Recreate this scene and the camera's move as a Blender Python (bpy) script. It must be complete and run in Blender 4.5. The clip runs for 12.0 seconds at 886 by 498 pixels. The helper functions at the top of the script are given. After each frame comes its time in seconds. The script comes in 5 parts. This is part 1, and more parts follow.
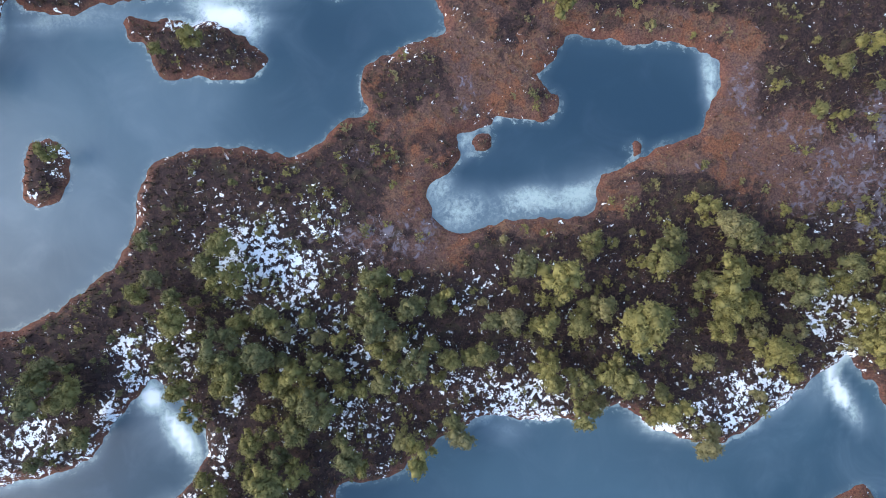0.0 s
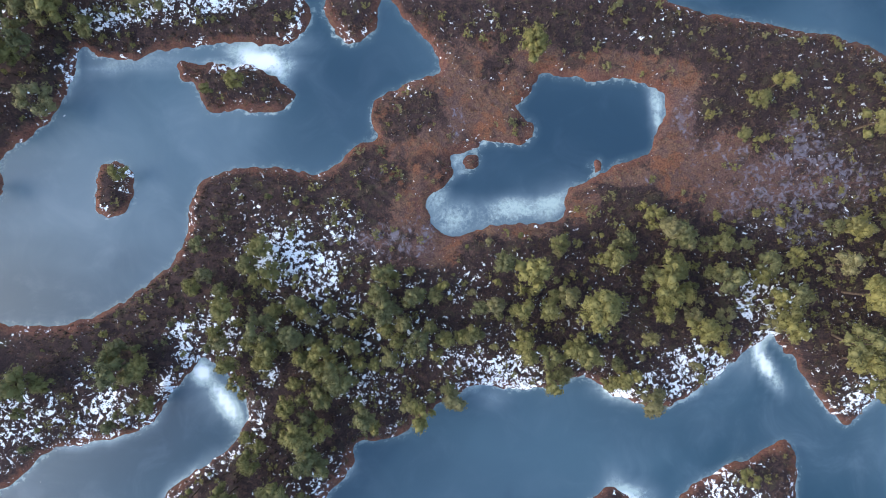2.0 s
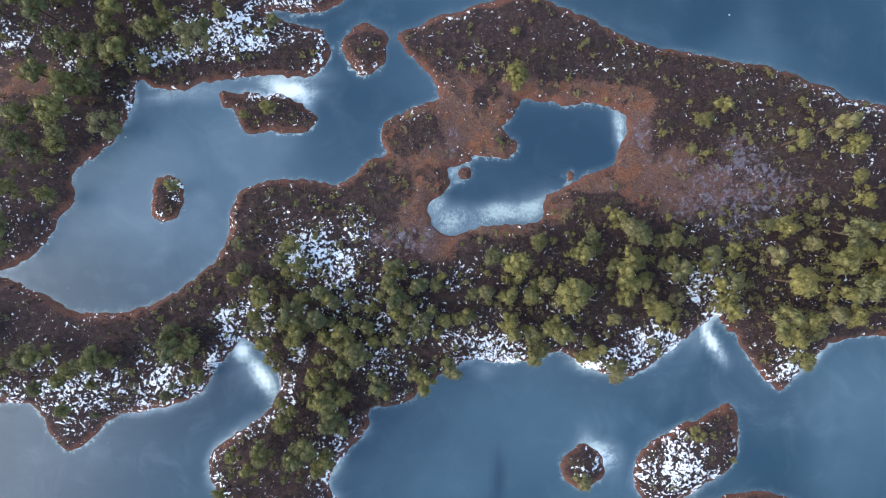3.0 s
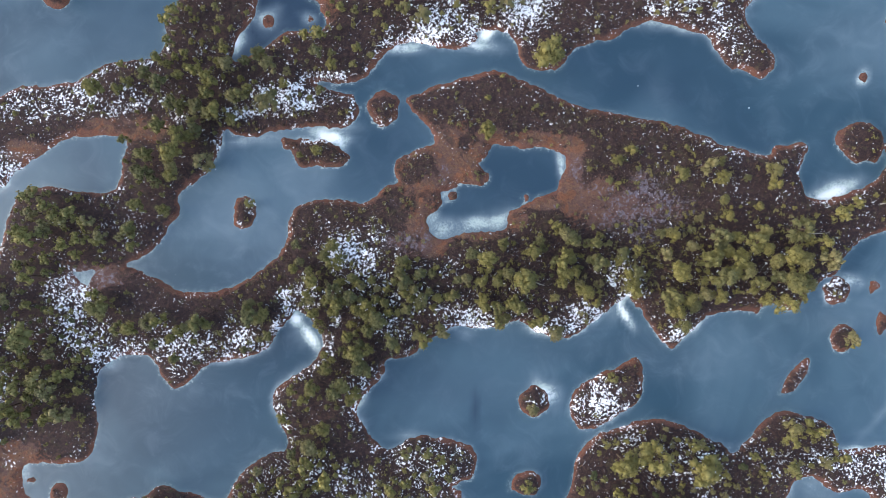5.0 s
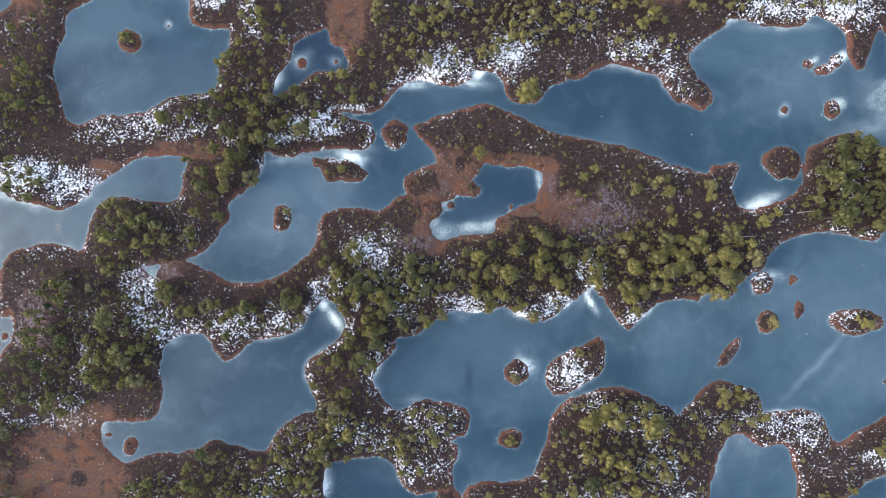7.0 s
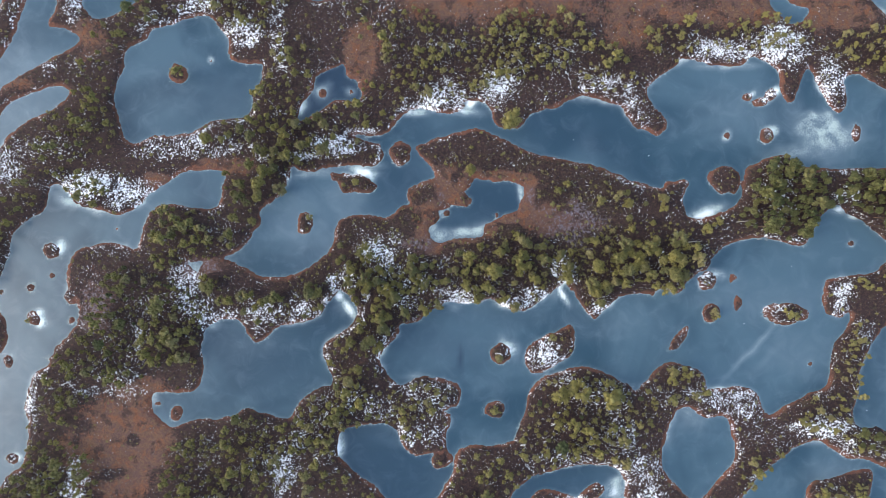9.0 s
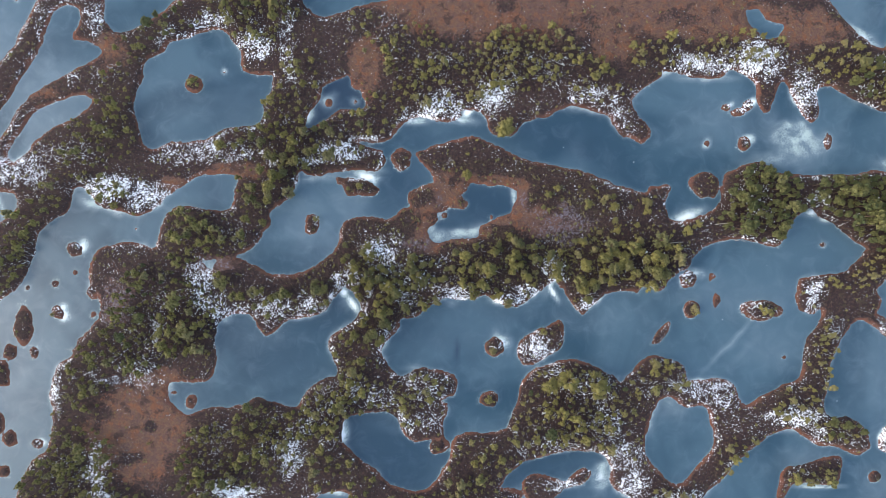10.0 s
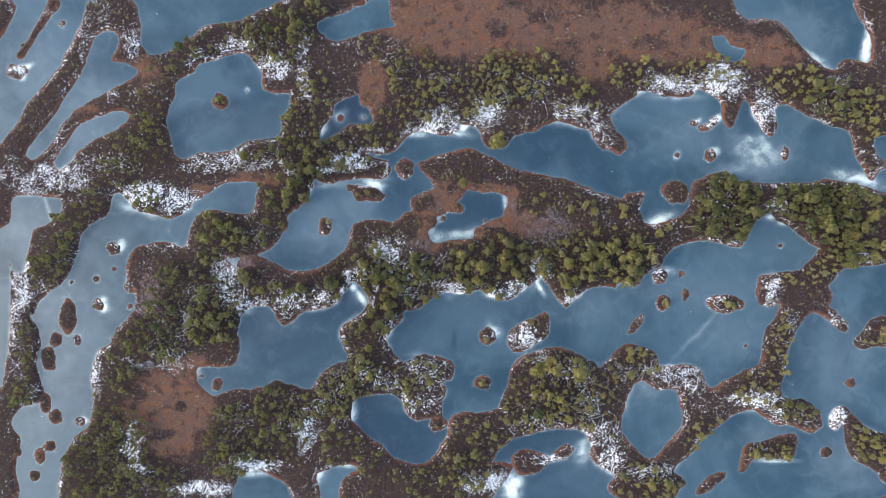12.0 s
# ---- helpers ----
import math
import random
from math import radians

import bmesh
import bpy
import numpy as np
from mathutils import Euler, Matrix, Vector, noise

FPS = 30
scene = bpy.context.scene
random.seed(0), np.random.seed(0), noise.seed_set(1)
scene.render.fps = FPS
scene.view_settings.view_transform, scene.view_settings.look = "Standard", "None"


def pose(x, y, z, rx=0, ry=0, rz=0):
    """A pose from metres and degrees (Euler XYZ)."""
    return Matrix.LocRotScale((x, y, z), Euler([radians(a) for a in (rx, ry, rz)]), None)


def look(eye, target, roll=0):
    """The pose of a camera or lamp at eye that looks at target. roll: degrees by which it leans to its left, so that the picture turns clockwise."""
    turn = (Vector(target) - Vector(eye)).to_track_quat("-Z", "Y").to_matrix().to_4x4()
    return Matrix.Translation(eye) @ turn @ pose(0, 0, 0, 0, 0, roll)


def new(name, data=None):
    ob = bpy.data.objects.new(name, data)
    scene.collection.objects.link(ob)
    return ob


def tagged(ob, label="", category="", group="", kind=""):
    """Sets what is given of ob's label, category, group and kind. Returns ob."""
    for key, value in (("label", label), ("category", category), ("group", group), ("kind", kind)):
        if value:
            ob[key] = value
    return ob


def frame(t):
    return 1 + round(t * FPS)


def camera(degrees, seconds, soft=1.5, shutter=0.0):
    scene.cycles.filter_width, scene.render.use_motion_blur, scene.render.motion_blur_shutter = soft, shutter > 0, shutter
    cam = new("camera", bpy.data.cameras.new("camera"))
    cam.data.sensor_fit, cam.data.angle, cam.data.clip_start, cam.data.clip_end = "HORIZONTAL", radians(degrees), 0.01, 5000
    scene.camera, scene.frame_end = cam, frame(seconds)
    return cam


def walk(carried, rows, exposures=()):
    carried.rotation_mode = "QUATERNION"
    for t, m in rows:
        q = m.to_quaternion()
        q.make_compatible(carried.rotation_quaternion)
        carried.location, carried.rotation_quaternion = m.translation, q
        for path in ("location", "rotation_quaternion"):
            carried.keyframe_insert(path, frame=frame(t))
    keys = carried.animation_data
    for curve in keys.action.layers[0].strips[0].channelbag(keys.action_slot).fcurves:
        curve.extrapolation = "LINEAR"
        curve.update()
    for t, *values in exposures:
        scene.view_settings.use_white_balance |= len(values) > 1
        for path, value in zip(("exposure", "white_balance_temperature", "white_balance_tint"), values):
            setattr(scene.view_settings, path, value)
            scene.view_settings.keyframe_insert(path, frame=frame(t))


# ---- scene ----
import collections

cam = camera(84.0, 12.0, soft=0.62)
PATH = [
    (0.0, pose(-2.244, -0.340, 30.808, 0, 0, 0.278)),
    (0.5, pose(-2.101, -0.323, 32.184, 0, 0, 0.119)),
    (1.0, pose(-2.146, -0.406, 33.430, 0, 0, 0.037)),
    (1.5, pose(-2.073, -0.393, 35.071, 0, 0, -0.041)),
    (2.0, pose(-1.981, -0.311, 37.655, 0, 0, -0.102)),
    (2.5, pose(-1.955, -0.445, 41.270, 0, 0, -0.301)),
    (3.0, pose(-1.894, -0.567, 45.143, 0, 0, -0.510)),
    (4.0, pose(-1.445, -0.753, 54.787, 0, 0, -0.464)),
    (5.0, pose(-1.122, -0.618, 64.579, 0, 0, -0.247)),
    (5.5, pose(-1.188, -0.419, 68.600, 0, 0, -0.287)),
    (6.0, pose(-1.320, -0.642, 72.345, 0, 0, -0.236)),
    (6.5, pose(-1.140, -0.713, 75.827, 0, 0, -0.204)),
    (7.0, pose(-1.131, -0.717, 79.591, 0, 0, -0.083)),
    (8.0, pose(-1.022, -0.735, 87.565, 0, 0, 0.105)),
    (9.0, pose(-0.487, -0.530, 94.925, 0, 0, 0.362)),
    (9.5, pose(-0.052, -0.312, 98.074, 0, 0, 0.552)),
    (10.0, pose(-0.067, -0.573, 101.487, 0, 0, 0.540)),
    (10.5, pose(0.071, -0.656, 104.799, 0, 0, 0.515)),
    (11.0, pose(0.055, -0.641, 107.836, 0, 0, 0.521)),
    (11.5, pose(-0.047, -0.718, 110.797, 0, 0, 0.552)),
    (12.0, pose(0.209, -0.643, 113.858, 0, 0, 0.651)),
]
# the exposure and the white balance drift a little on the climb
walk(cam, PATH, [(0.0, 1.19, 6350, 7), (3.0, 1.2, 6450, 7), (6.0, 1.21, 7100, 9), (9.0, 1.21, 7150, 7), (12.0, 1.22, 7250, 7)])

# ---- sky and sun: a bright cover of cloud, the sun low behind it ----
SUN_ELEVATION, SUN_ROTATION = radians(32), radians(-100)
world = bpy.data.worlds.new("world")
scene.world = world
world.use_nodes = True
nt = world.node_tree
sky = nt.nodes.new("ShaderNodeTexSky")
sky.sky_type = "NISHITA"
sky.sun_disc = False
sky.sun_elevation, sky.sun_rotation = SUN_ELEVATION, SUN_ROTATION
sky.air_density, sky.dust_density, sky.ozone_density = 1.0, 1.6, 1.8
nt.links.new(sky.outputs[0], nt.nodes["Background"].inputs[0])
nt.nodes["Background"].inputs[1].default_value = 0.19
sun = new("sun", bpy.data.lights.new("sun", "SUN"))
sun.data.energy, sun.data.angle, sun.data.color = 0.8, radians(50), (1.0, 0.98, 0.95)
sun.matrix_world = look((math.sin(SUN_ROTATION) * math.cos(SUN_ELEVATION) * 200, math.cos(SUN_ROTATION) * math.cos(SUN_ELEVATION) * 200,
                         math.sin(SUN_ELEVATION) * 200), (0, 0, 0))

rng = np.random.default_rng(7)


# ---- materials ----
class Nodes:
    """A short way to write a node material."""

    def __init__(self, name):
        self.mat = bpy.data.materials.new(name)
        self.mat.use_nodes = True
        self.tree = self.mat.node_tree
        self.bsdf = self.tree.nodes["Principled BSDF"]
        self.pos = self.tree.nodes.new("ShaderNodeTexCoord").outputs["Object"]

    def link(self, a, b):
        if hasattr(a, "is_output"):
            self.tree.links.new(a, b)
        else:
            b.default_value = a

    def noise(self, scale, detail=3.0, rough=0.55, distortion=0.0, offset=0.0, color=False):
        n = self.tree.nodes.new("ShaderNodeTexNoise")
        n.inputs["Scale"].default_value, n.inputs["Detail"].default_value = scale, detail
        n.inputs["Roughness"].default_value, n.inputs["Distortion"].default_value = rough, distortion
        v = self.tree.nodes.new("ShaderNodeVectorMath")
        v.inputs[1].default_value = (offset, offset * 0.7, 0)
        self.tree.links.new(self.pos, v.inputs[0])
        self.tree.links.new(v.outputs[0], n.inputs["Vector"])
        return n.outputs["Color" if color else "Fac"]

    def attr(self, name):
        n = self.tree.nodes.new("ShaderNodeAttribute")
        n.attribute_name = name
        return n.outputs["Fac"]

    def math(self, op, a, b=0.0, c=0.0, clamp=False):
        n = self.tree.nodes.new("ShaderNodeMath")
        n.operation, n.use_clamp = op, clamp
        for v, s in zip((a, b, c), n.inputs):
            self.link(v, s)
        return n.outputs[0]

    def ramp(self, v, lo, hi, to_lo=0.0, to_hi=1.0):
        n = self.tree.nodes.new("ShaderNodeMapRange")
        n.interpolation_type = "SMOOTHSTEP"
        for s, x in zip(n.inputs, (v, lo, hi, to_lo, to_hi)):
            self.link(x, s)
        return n.outputs[0]

    def mix(self, f, a, b):
        n = self.tree.nodes.new("ShaderNodeMix")
        n.data_type = "RGBA"
        self.link(f, n.inputs["Factor"])
        for v, s in ((a, n.inputs[6]), (b, n.inputs[7])):
            self.link((*v, 1.0) if isinstance(v, tuple) else v, s)
        return n.outputs[2]

    def bump(self, height, strength, distance):
        n = self.tree.nodes.new("ShaderNodeBump")
        n.inputs["Strength"].default_value, n.inputs["Distance"].default_value = strength, distance
        self.tree.links.new(height, n.inputs["Height"])
        self.tree.links.new(n.outputs[0], self.bsdf.inputs["Normal"])

    def done(self, color, rough, ior=1.45, spec=0.3):
        self.link((*color, 1.0) if isinstance(color, tuple) else color, self.bsdf.inputs["Base Color"])
        self.link(rough, self.bsdf.inputs["Roughness"])
        self.bsdf.inputs["IOR"].default_value = ior
        self.bsdf.inputs["Specular IOR Level"].default_value = spec
        return self.mat


def ground_material():
    n = Nodes("bog_ground")
    lawn_a, wet_a, snow_a, rim_a = n.attr("lawn"), n.attr("wet"), n.attr("snow"), n.attr("shore")
    fine, mid, big = n.noise(9.0, 4, 0.65), n.noise(2.2, 3, 0.6, 0.4), n.noise(0.35, 3, 0.6)
    heath = n.mix(n.ramp(fine, 0.35, 0.7), (0.025, 0.017, 0.018), (0.070, 0.043, 0.039))
    heath = n.mix(n.ramp(mid, 0.5, 0.72), heath, (0.092, 0.053, 0.040))
    heath = n.mix(n.ramp(n.noise(1.1, 3, 0.6, 0.3, 31.0), 0.54, 0.68, 0, 0.4), heath, (0.078, 0.070, 0.036))
    heath = n.mix(n.ramp(n.noise(1.7, 3, 0.6, 0.3, 47.0), 0.36, 0.50, 0.45, 0.0), heath, (0.019, 0.014, 0.016))
    moss = n.mix(n.ramp(n.math("ADD", n.math("MULTIPLY", fine, 0.5), n.math("MULTIPLY", n.noise(4.2, 4, 0.7, 0.3, 61.0), 0.5)), 0.36, 0.62), (0.062, 0.034, 0.027), (0.205, 0.113, 0.071))
    moss = n.mix(n.ramp(mid, 0.48, 0.7), moss, (0.10, 0.050, 0.044))
    moss = n.mix(n.ramp(n.noise(3.5, 3, 0.6, 0.2, 12.0), 0.55, 0.72, 0, 0.6), moss, (0.19, 0.14, 0.07))
    moss = n.mix(n.ramp(n.noise(0.75, 4, 0.65, 0.6, 21.0), 0.42, 0.62, 0, 0.75), moss, n.mix(n.ramp(fine, 0.35, 0.7), (0.058, 0.034, 0.033), (0.165, 0.100, 0.085)))
    rust = n.mix(n.ramp(fine, 0.3, 0.7), (0.095, 0.038, 0.025), (0.250, 0.104, 0.052))
    dull = n.ramp(n.noise(0.42, 4, 0.65, 0.5, 27.0), 0.54, 0.63)
    glow = n.ramp(n.noise(0.55, 4, 0.7, 0.7, 33.0), 0.48, 0.62)
    mud = n.mix(n.ramp(mid, 0.35, 0.65), (0.12, 0.090, 0.095), (0.19, 0.175, 0.21))
    mauve = n.mix(n.ramp(fine, 0.3, 0.7), (0.072, 0.040, 0.037), (0.142, 0.083, 0.073))
    # moss lawns and the red moss along the shores, with ragged edges
    rag = n.math("ADD", n.math("MULTIPLY", n.math("SUBTRACT", mid, 0.5), 1.1), n.math("MULTIPLY", n.math("SUBTRACT", big, 0.5), 1.0))
    on_lawn = n.ramp(n.math("ADD", lawn_a, rag), 0.28, 0.62)
    rim_w = n.math("ADD", n.math("MULTIPLY", n.noise(0.16, 3, 0.6, 0.3, 51.0), 2.0), n.math("MULTIPLY", mid, 0.8))
    on_rim = n.math("MULTIPLY", n.ramp(n.math("SUBTRACT", n.math("SUBTRACT", rim_w, 0.88), rim_a), -0.3, 0.35, 0.0, 0.8), n.ramp(n.noise(0.06, 2, 0.5, 0.2, 91.0), 0.40, 0.56, 0.6, 1.0))
    red = n.math("MAXIMUM", on_lawn, on_rim)
    on_wet = n.ramp(n.math("ADD", wet_a, n.math("MULTIPLY", rag, 1.2)), 0.45, 0.8)
    moss = n.mix(n.math("MULTIPLY", wet_a, 0.8), moss, mauve)
    moss = n.mix(n.math("MULTIPLY", glow, n.ramp(wet_a, 0.1, 0.6, 0.8, 0.1)), moss, rust)
    moss = n.mix(n.math("MULTIPLY", dull, 0.7), moss, heath)
    col = n.mix(red, heath, moss)
    col = n.mix(n.math("MULTIPLY", on_rim, 0.6), col, n.mix(n.ramp(fine, 0.3, 0.7), (0.095, 0.036, 0.028), (0.230, 0.088, 0.055)))
    puddle = n.math("MULTIPLY", on_wet, n.ramp(n.noise(1.6, 4, 0.65, 0.8, 5.0), 0.48, 0.57))
    col = n.mix(n.math("MULTIPLY", puddle, 0.8), col, mud)
    # snow left in the hollows
    sn = n.math("ADD", n.noise(2.9, 5, 0.66, 0.35, 3.0), n.math("MULTIPLY", n.math("SUBTRACT", n.noise(0.7, 3, 0.6, 0.4, 9.0), 0.5), 0.35))
    sn = n.math("SUBTRACT", sn, n.math("MULTIPLY", n.attr("hummock"), 0.03))
    # heather pokes through the thin snow
    sn = n.math("ADD", sn, n.math("MULTIPLY", n.math("SUBTRACT", n.noise(11.0, 2, 0.5, 0.3, 57.0), 0.5), 0.26))
    # a thin sprinkle in stretches of the heath, a little more of it by the shores
    spread = n.math("MULTIPLY", n.ramp(n.noise(0.13, 3, 0.6, 0.4, 71.0), 0.42, 0.62, 0.0, 0.035), n.math("SUBTRACT", 1.0, on_lawn))
    shore_snow = n.math("MULTIPLY", n.ramp(n.noise(0.11, 3, 0.6, 0.3, 83.0), 0.48, 0.6, 0.0, 0.055), n.ramp(rim_a, 0.2, 2.0, 1.0, 0.0))
    sn = n.math("ADD", sn, n.math("MAXIMUM", spread, shore_snow))
    white = n.ramp(n.math("ADD", sn, n.math("MULTIPLY", snow_a, 0.222)), 0.722, 0.737)
    col = n.mix(white, col, (0.90, 0.91, 0.92))
    n.bump(n.math("ADD", n.math("MULTIPLY", fine, 0.6), n.math("MULTIPLY", white, 0.15)), 0.55, 0.08)
    return n.done(col, n.ramp(puddle, 0, 1, 0.95, 0.35), spec=0.15)


def ice_material():
    n = Nodes("pool_ice")
    frost_sheen_a, depth = n.attr("frost_sheen"), n.attr("depth")
    big, mid, fine = n.noise(0.045, 3, 0.55, 0.8), n.noise(0.25, 4, 0.6, 0.9, 4.0), n.noise(3.2, 5, 0.75, 0.5)
    clear = n.mix(n.ramp(big, 0.36, 0.64), (0.027, 0.062, 0.091), (0.063, 0.113, 0.149))
    clear = n.mix(n.ramp(mid, 0.45, 0.8, 0, 0.28), clear, (0.12, 0.170, 0.215))
    # dark peaty pools, and dark cloud reflections painted into the ice colour
    clear = n.mix(n.attr("peat_and_cloud"), clear, (0.018, 0.034, 0.062))
    clear = n.mix(n.ramp(depth, 0.05, 0.7, 0.22, 0.0), clear, (0.13, 0.185, 0.205))
    # low values lighten the ice softly: the sky's pale reflection, painted in
    clear = n.mix(n.ramp(n.math("ADD", frost_sheen_a, n.math("MULTIPLY", n.math("SUBTRACT", mid, 0.5), 0.22)), 0.02, 0.5, 0, 0.6), clear, (0.150, 0.200, 0.240))
    speck = n.math("ADD", n.math("MULTIPLY", n.math("SUBTRACT", fine, 0.5), 0.6), n.math("MULTIPLY", n.math("SUBTRACT", mid, 0.5), 1.0))
    white = n.ramp(n.math("ADD", frost_sheen_a, n.math("MULTIPLY", speck, n.ramp(frost_sheen_a, 0.3, 0.65, 0.2, 1.7))), 0.3, 0.85)
    rim = n.ramp(n.math("ADD", depth, n.math("MULTIPLY", n.math("SUBTRACT", n.noise(2.2, 4, 0.72, 0.3, 8.0), 0.45), 1.5)), 0.04, 0.34, 0.8, 0.0)
    white = n.math("MAXIMUM", white, n.math("MULTIPLY", n.math("MULTIPLY", rim, n.attr("drift")), n.ramp(n.noise(0.09, 3, 0.6, 0.3, 29.0), 0.38, 0.58, 0.25, 1.0)))
    col = n.mix(white, clear, n.mix(n.ramp(frost_sheen_a, 0.62, 0.95), (0.36, 0.44, 0.43), (0.76, 0.80, 0.84)))
    dots = n.ramp(n.noise(0.9, 2, 0.5, 0, 17.0), 0.775, 0.80)
    col = n.mix(n.math("MULTIPLY", dots, 0.6), col, (0.7, 0.74, 0.78))
    n.bump(n.math("ADD", n.math("MULTIPLY", white, 1.0), n.math("MULTIPLY", fine, 0.1)), 0.25, 0.03)
    return n.done(col, n.ramp(white, 0.0, 0.6, 0.32, 0.75), ior=1.33, spec=0.5)


def needle_material(name, dark, light, pale):
    n = Nodes(name)
    info = n.tree.nodes.new("ShaderNodeObjectInfo").outputs["Random"]
    isl = n.tree.nodes.new("ShaderNodeNewGeometry").outputs["Random Per Island"]
    tone = n.math("ADD", n.math("MULTIPLY", info, n.math("SUBTRACT", 1.0, n.attr("joined"))), n.attr("tone"))
    col = n.mix(n.ramp(tone, -0.1, 0.65), dark, light)
    col = n.mix(n.ramp(tone, 0.74, 0.95, 0, 0.5), col, pale)
    col = n.mix(n.math("MULTIPLY", isl, 0.3), col, (0.080, 0.080, 0.036))
    col = n.mix(n.ramp(isl, 0.8, 1.0, 0, 0.3), col, (0.25, 0.22, 0.075))
    n.bsdf.inputs["Subsurface Weight"].default_value = 0.0
    return n.done(col, 0.75, spec=0.2)


def bark_material(name, a, b):
    n = Nodes(name)
    col = n.mix(n.ramp(n.noise(14.0, 4, 0.7), 0.35, 0.65), a, b)
    n.bump(n.noise(30.0, 3), 0.5, 0.02)
    return n.done(col, 0.9, spec=0.15)


GROUND, ICE = ground_material(), ice_material()
NEEDLES = needle_material("pine_needles", (0.130, 0.124, 0.060), (0.220, 0.188, 0.064), (0.205, 0.172, 0.108))
NEEDLES_DEEP = needle_material("pine_needles_deep", (0.062, 0.074, 0.034), (0.120, 0.118, 0.047), (0.150, 0.136, 0.066))
HEATHER = needle_material("heather", (0.036, 0.024, 0.023), (0.115, 0.070, 0.057), (0.165, 0.135, 0.090))
SEDGE = needle_material("sedge", (0.095, 0.040, 0.031), (0.19, 0.086, 0.055), (0.24, 0.19, 0.13))
BARK = bark_material("pine_bark", (0.065, 0.045, 0.034), (0.16, 0.105, 0.075))
DEADWOOD = bark_material("dead_wood", (0.30, 0.26, 0.22), (0.52, 0.46, 0.40))


# ---- numbers on the plan ----
def lattice(x, y, seed):
    h = (x.astype(np.int64) * 374761393 + y.astype(np.int64) * 668265263 + seed * 1442695041) & 0x7FFFFFFF
    h = ((h ^ (h >> 13)) * 1274126177) & 0x7FFFFFFF
    return ((h ^ (h >> 16)) & 0xFFFF) / 65535.0


def rough(x, y, size, seed=0, octaves=3):
    """Smooth noise from -1 to 1 over the plan, with lumps of that size in metres."""
    total, amp, norm = 0.0, 1.0, 0.0
    for o in range(octaves):
        u, v = x / size * 2 ** o, y / size * 2 ** o
        i, j = np.floor(u), np.floor(v)
        a, b = u - i, v - j
        a, b = a * a * (3 - 2 * a), b * b * (3 - 2 * b)
        c = [lattice(i + p, j + q, seed + o) for p, q in ((0, 0), (1, 0), (0, 1), (1, 1))]
        total = total + amp * ((c[0] * (1 - a) + c[1] * a) * (1 - b) + (c[2] * (1 - a) + c[3] * a) * b)
        norm, amp = norm + amp, amp * 0.5
    return total / norm * 2 - 1


def rounded(points, steps=5):
    """A closed smooth curve through corner points."""
    p = np.array(points, float)
    a, b, c, d = np.roll(p, 1, 0), p, np.roll(p, -1, 0), np.roll(p, -2, 0)
    rows = []
    for s in range(steps):
        t = s / steps
        rows.append(0.5 * (2 * b + (c - a) * t + (2 * a - 5 * b + 4 * c - d) * t * t + (3 * b - a - 3 * c + d) * t ** 3))
    return np.stack(rows, 1).reshape(-1, 2)


def inside_by(curve, x, y, reach=4.0):
    """Metres to the curve, positive inside; cut off at the reach."""
    out = np.full(x.shape, -reach, np.float32)
    lo, hi = curve.min(0) - reach, curve.max(0) + reach
    near = np.nonzero((x > lo[0]) & (x < hi[0]) & (y > lo[1]) & (y < hi[1]))[0]
    p, q = curve.astype(np.float32), np.roll(curve, -1, 0).astype(np.float32)
    d = q - p
    length = (d ** 2).sum(1) + 1e-9
    for k in range(0, len(near), 20000):
        n = near[k:k + 20000]
        px, py = x[n].astype(np.float32)[:, None], y[n].astype(np.float32)[:, None]
        t = np.clip(((px - p[:, 0]) * d[:, 0] + (py - p[:, 1]) * d[:, 1]) / length, 0, 1)
        gap = np.sqrt(((p[:, 0] + t * d[:, 0] - px) ** 2 + (p[:, 1] + t * d[:, 1] - py) ** 2).min(1))
        cross = ((p[:, 1] > py) != (q[:, 1] > py)) & (px < (py - p[:, 1]) / np.where(d[:, 1] == 0, 1e-9, d[:, 1]) * d[:, 0] + p[:, 0])
        out[n] = np.where(cross.sum(1) % 2 == 1, gap, -gap)
    return np.clip(out, -reach, reach * 2)


POOLS, ISLANDS, ISLETS, LAWNS, KNOLLS, WETS, SNOWS, FROST_SHEENS, STANDS, DARKS, BARE = [], [], [], [], [], [], [], [], [], [], []


def pool(name, outline):
    POOLS.append((name, rounded(outline)))


def island(outline):
    ISLANDS.append(rounded(outline))


def islet(x, y, rx, ry, white=0.0):
    """A round islet; white: how much snow lies on its lee, north-east side and on the ice there."""
    ISLETS.append((x, y, rx, ry))
    if not white:
        BARE.append((x, y, 1.35 * rx, 1.35 * ry, 1, 0))
    else:
        SNOWS.append((x + 0.3 * rx, y + 0.25 * ry, 0.8 * rx, 0.8 * ry, 0.30 + 0.5 * white, 0))
    if white > 0.3:
        FROST_SHEENS.append((x + 0.85 * rx, y + 0.55 * ry, 0.75 * rx + 0.2, 0.65 * ry + 0.2, white, 35))


def lawn(x, y, rx, ry, s):
    LAWNS.append((x, y, rx, ry, s, 0))


def knoll(x, y, rx, ry, s):
    KNOLLS.append((x, y, rx, ry, s, 0))


def wet(x, y, rx, ry, s):
    WETS.append((x, y, rx, ry, s, 0))


def snow(x, y, rx, ry, s):
    SNOWS.append((x, y, 1.08 * rx, 1.08 * ry, min(1.0, 1.12 * s), 0))


# frost on the ice; weak wide patches paint the sky's pale reflection
def frost_sheen(x, y, rx, ry, s, turn):
    FROST_SHEENS.append((x, y, rx, ry, s, -turn))


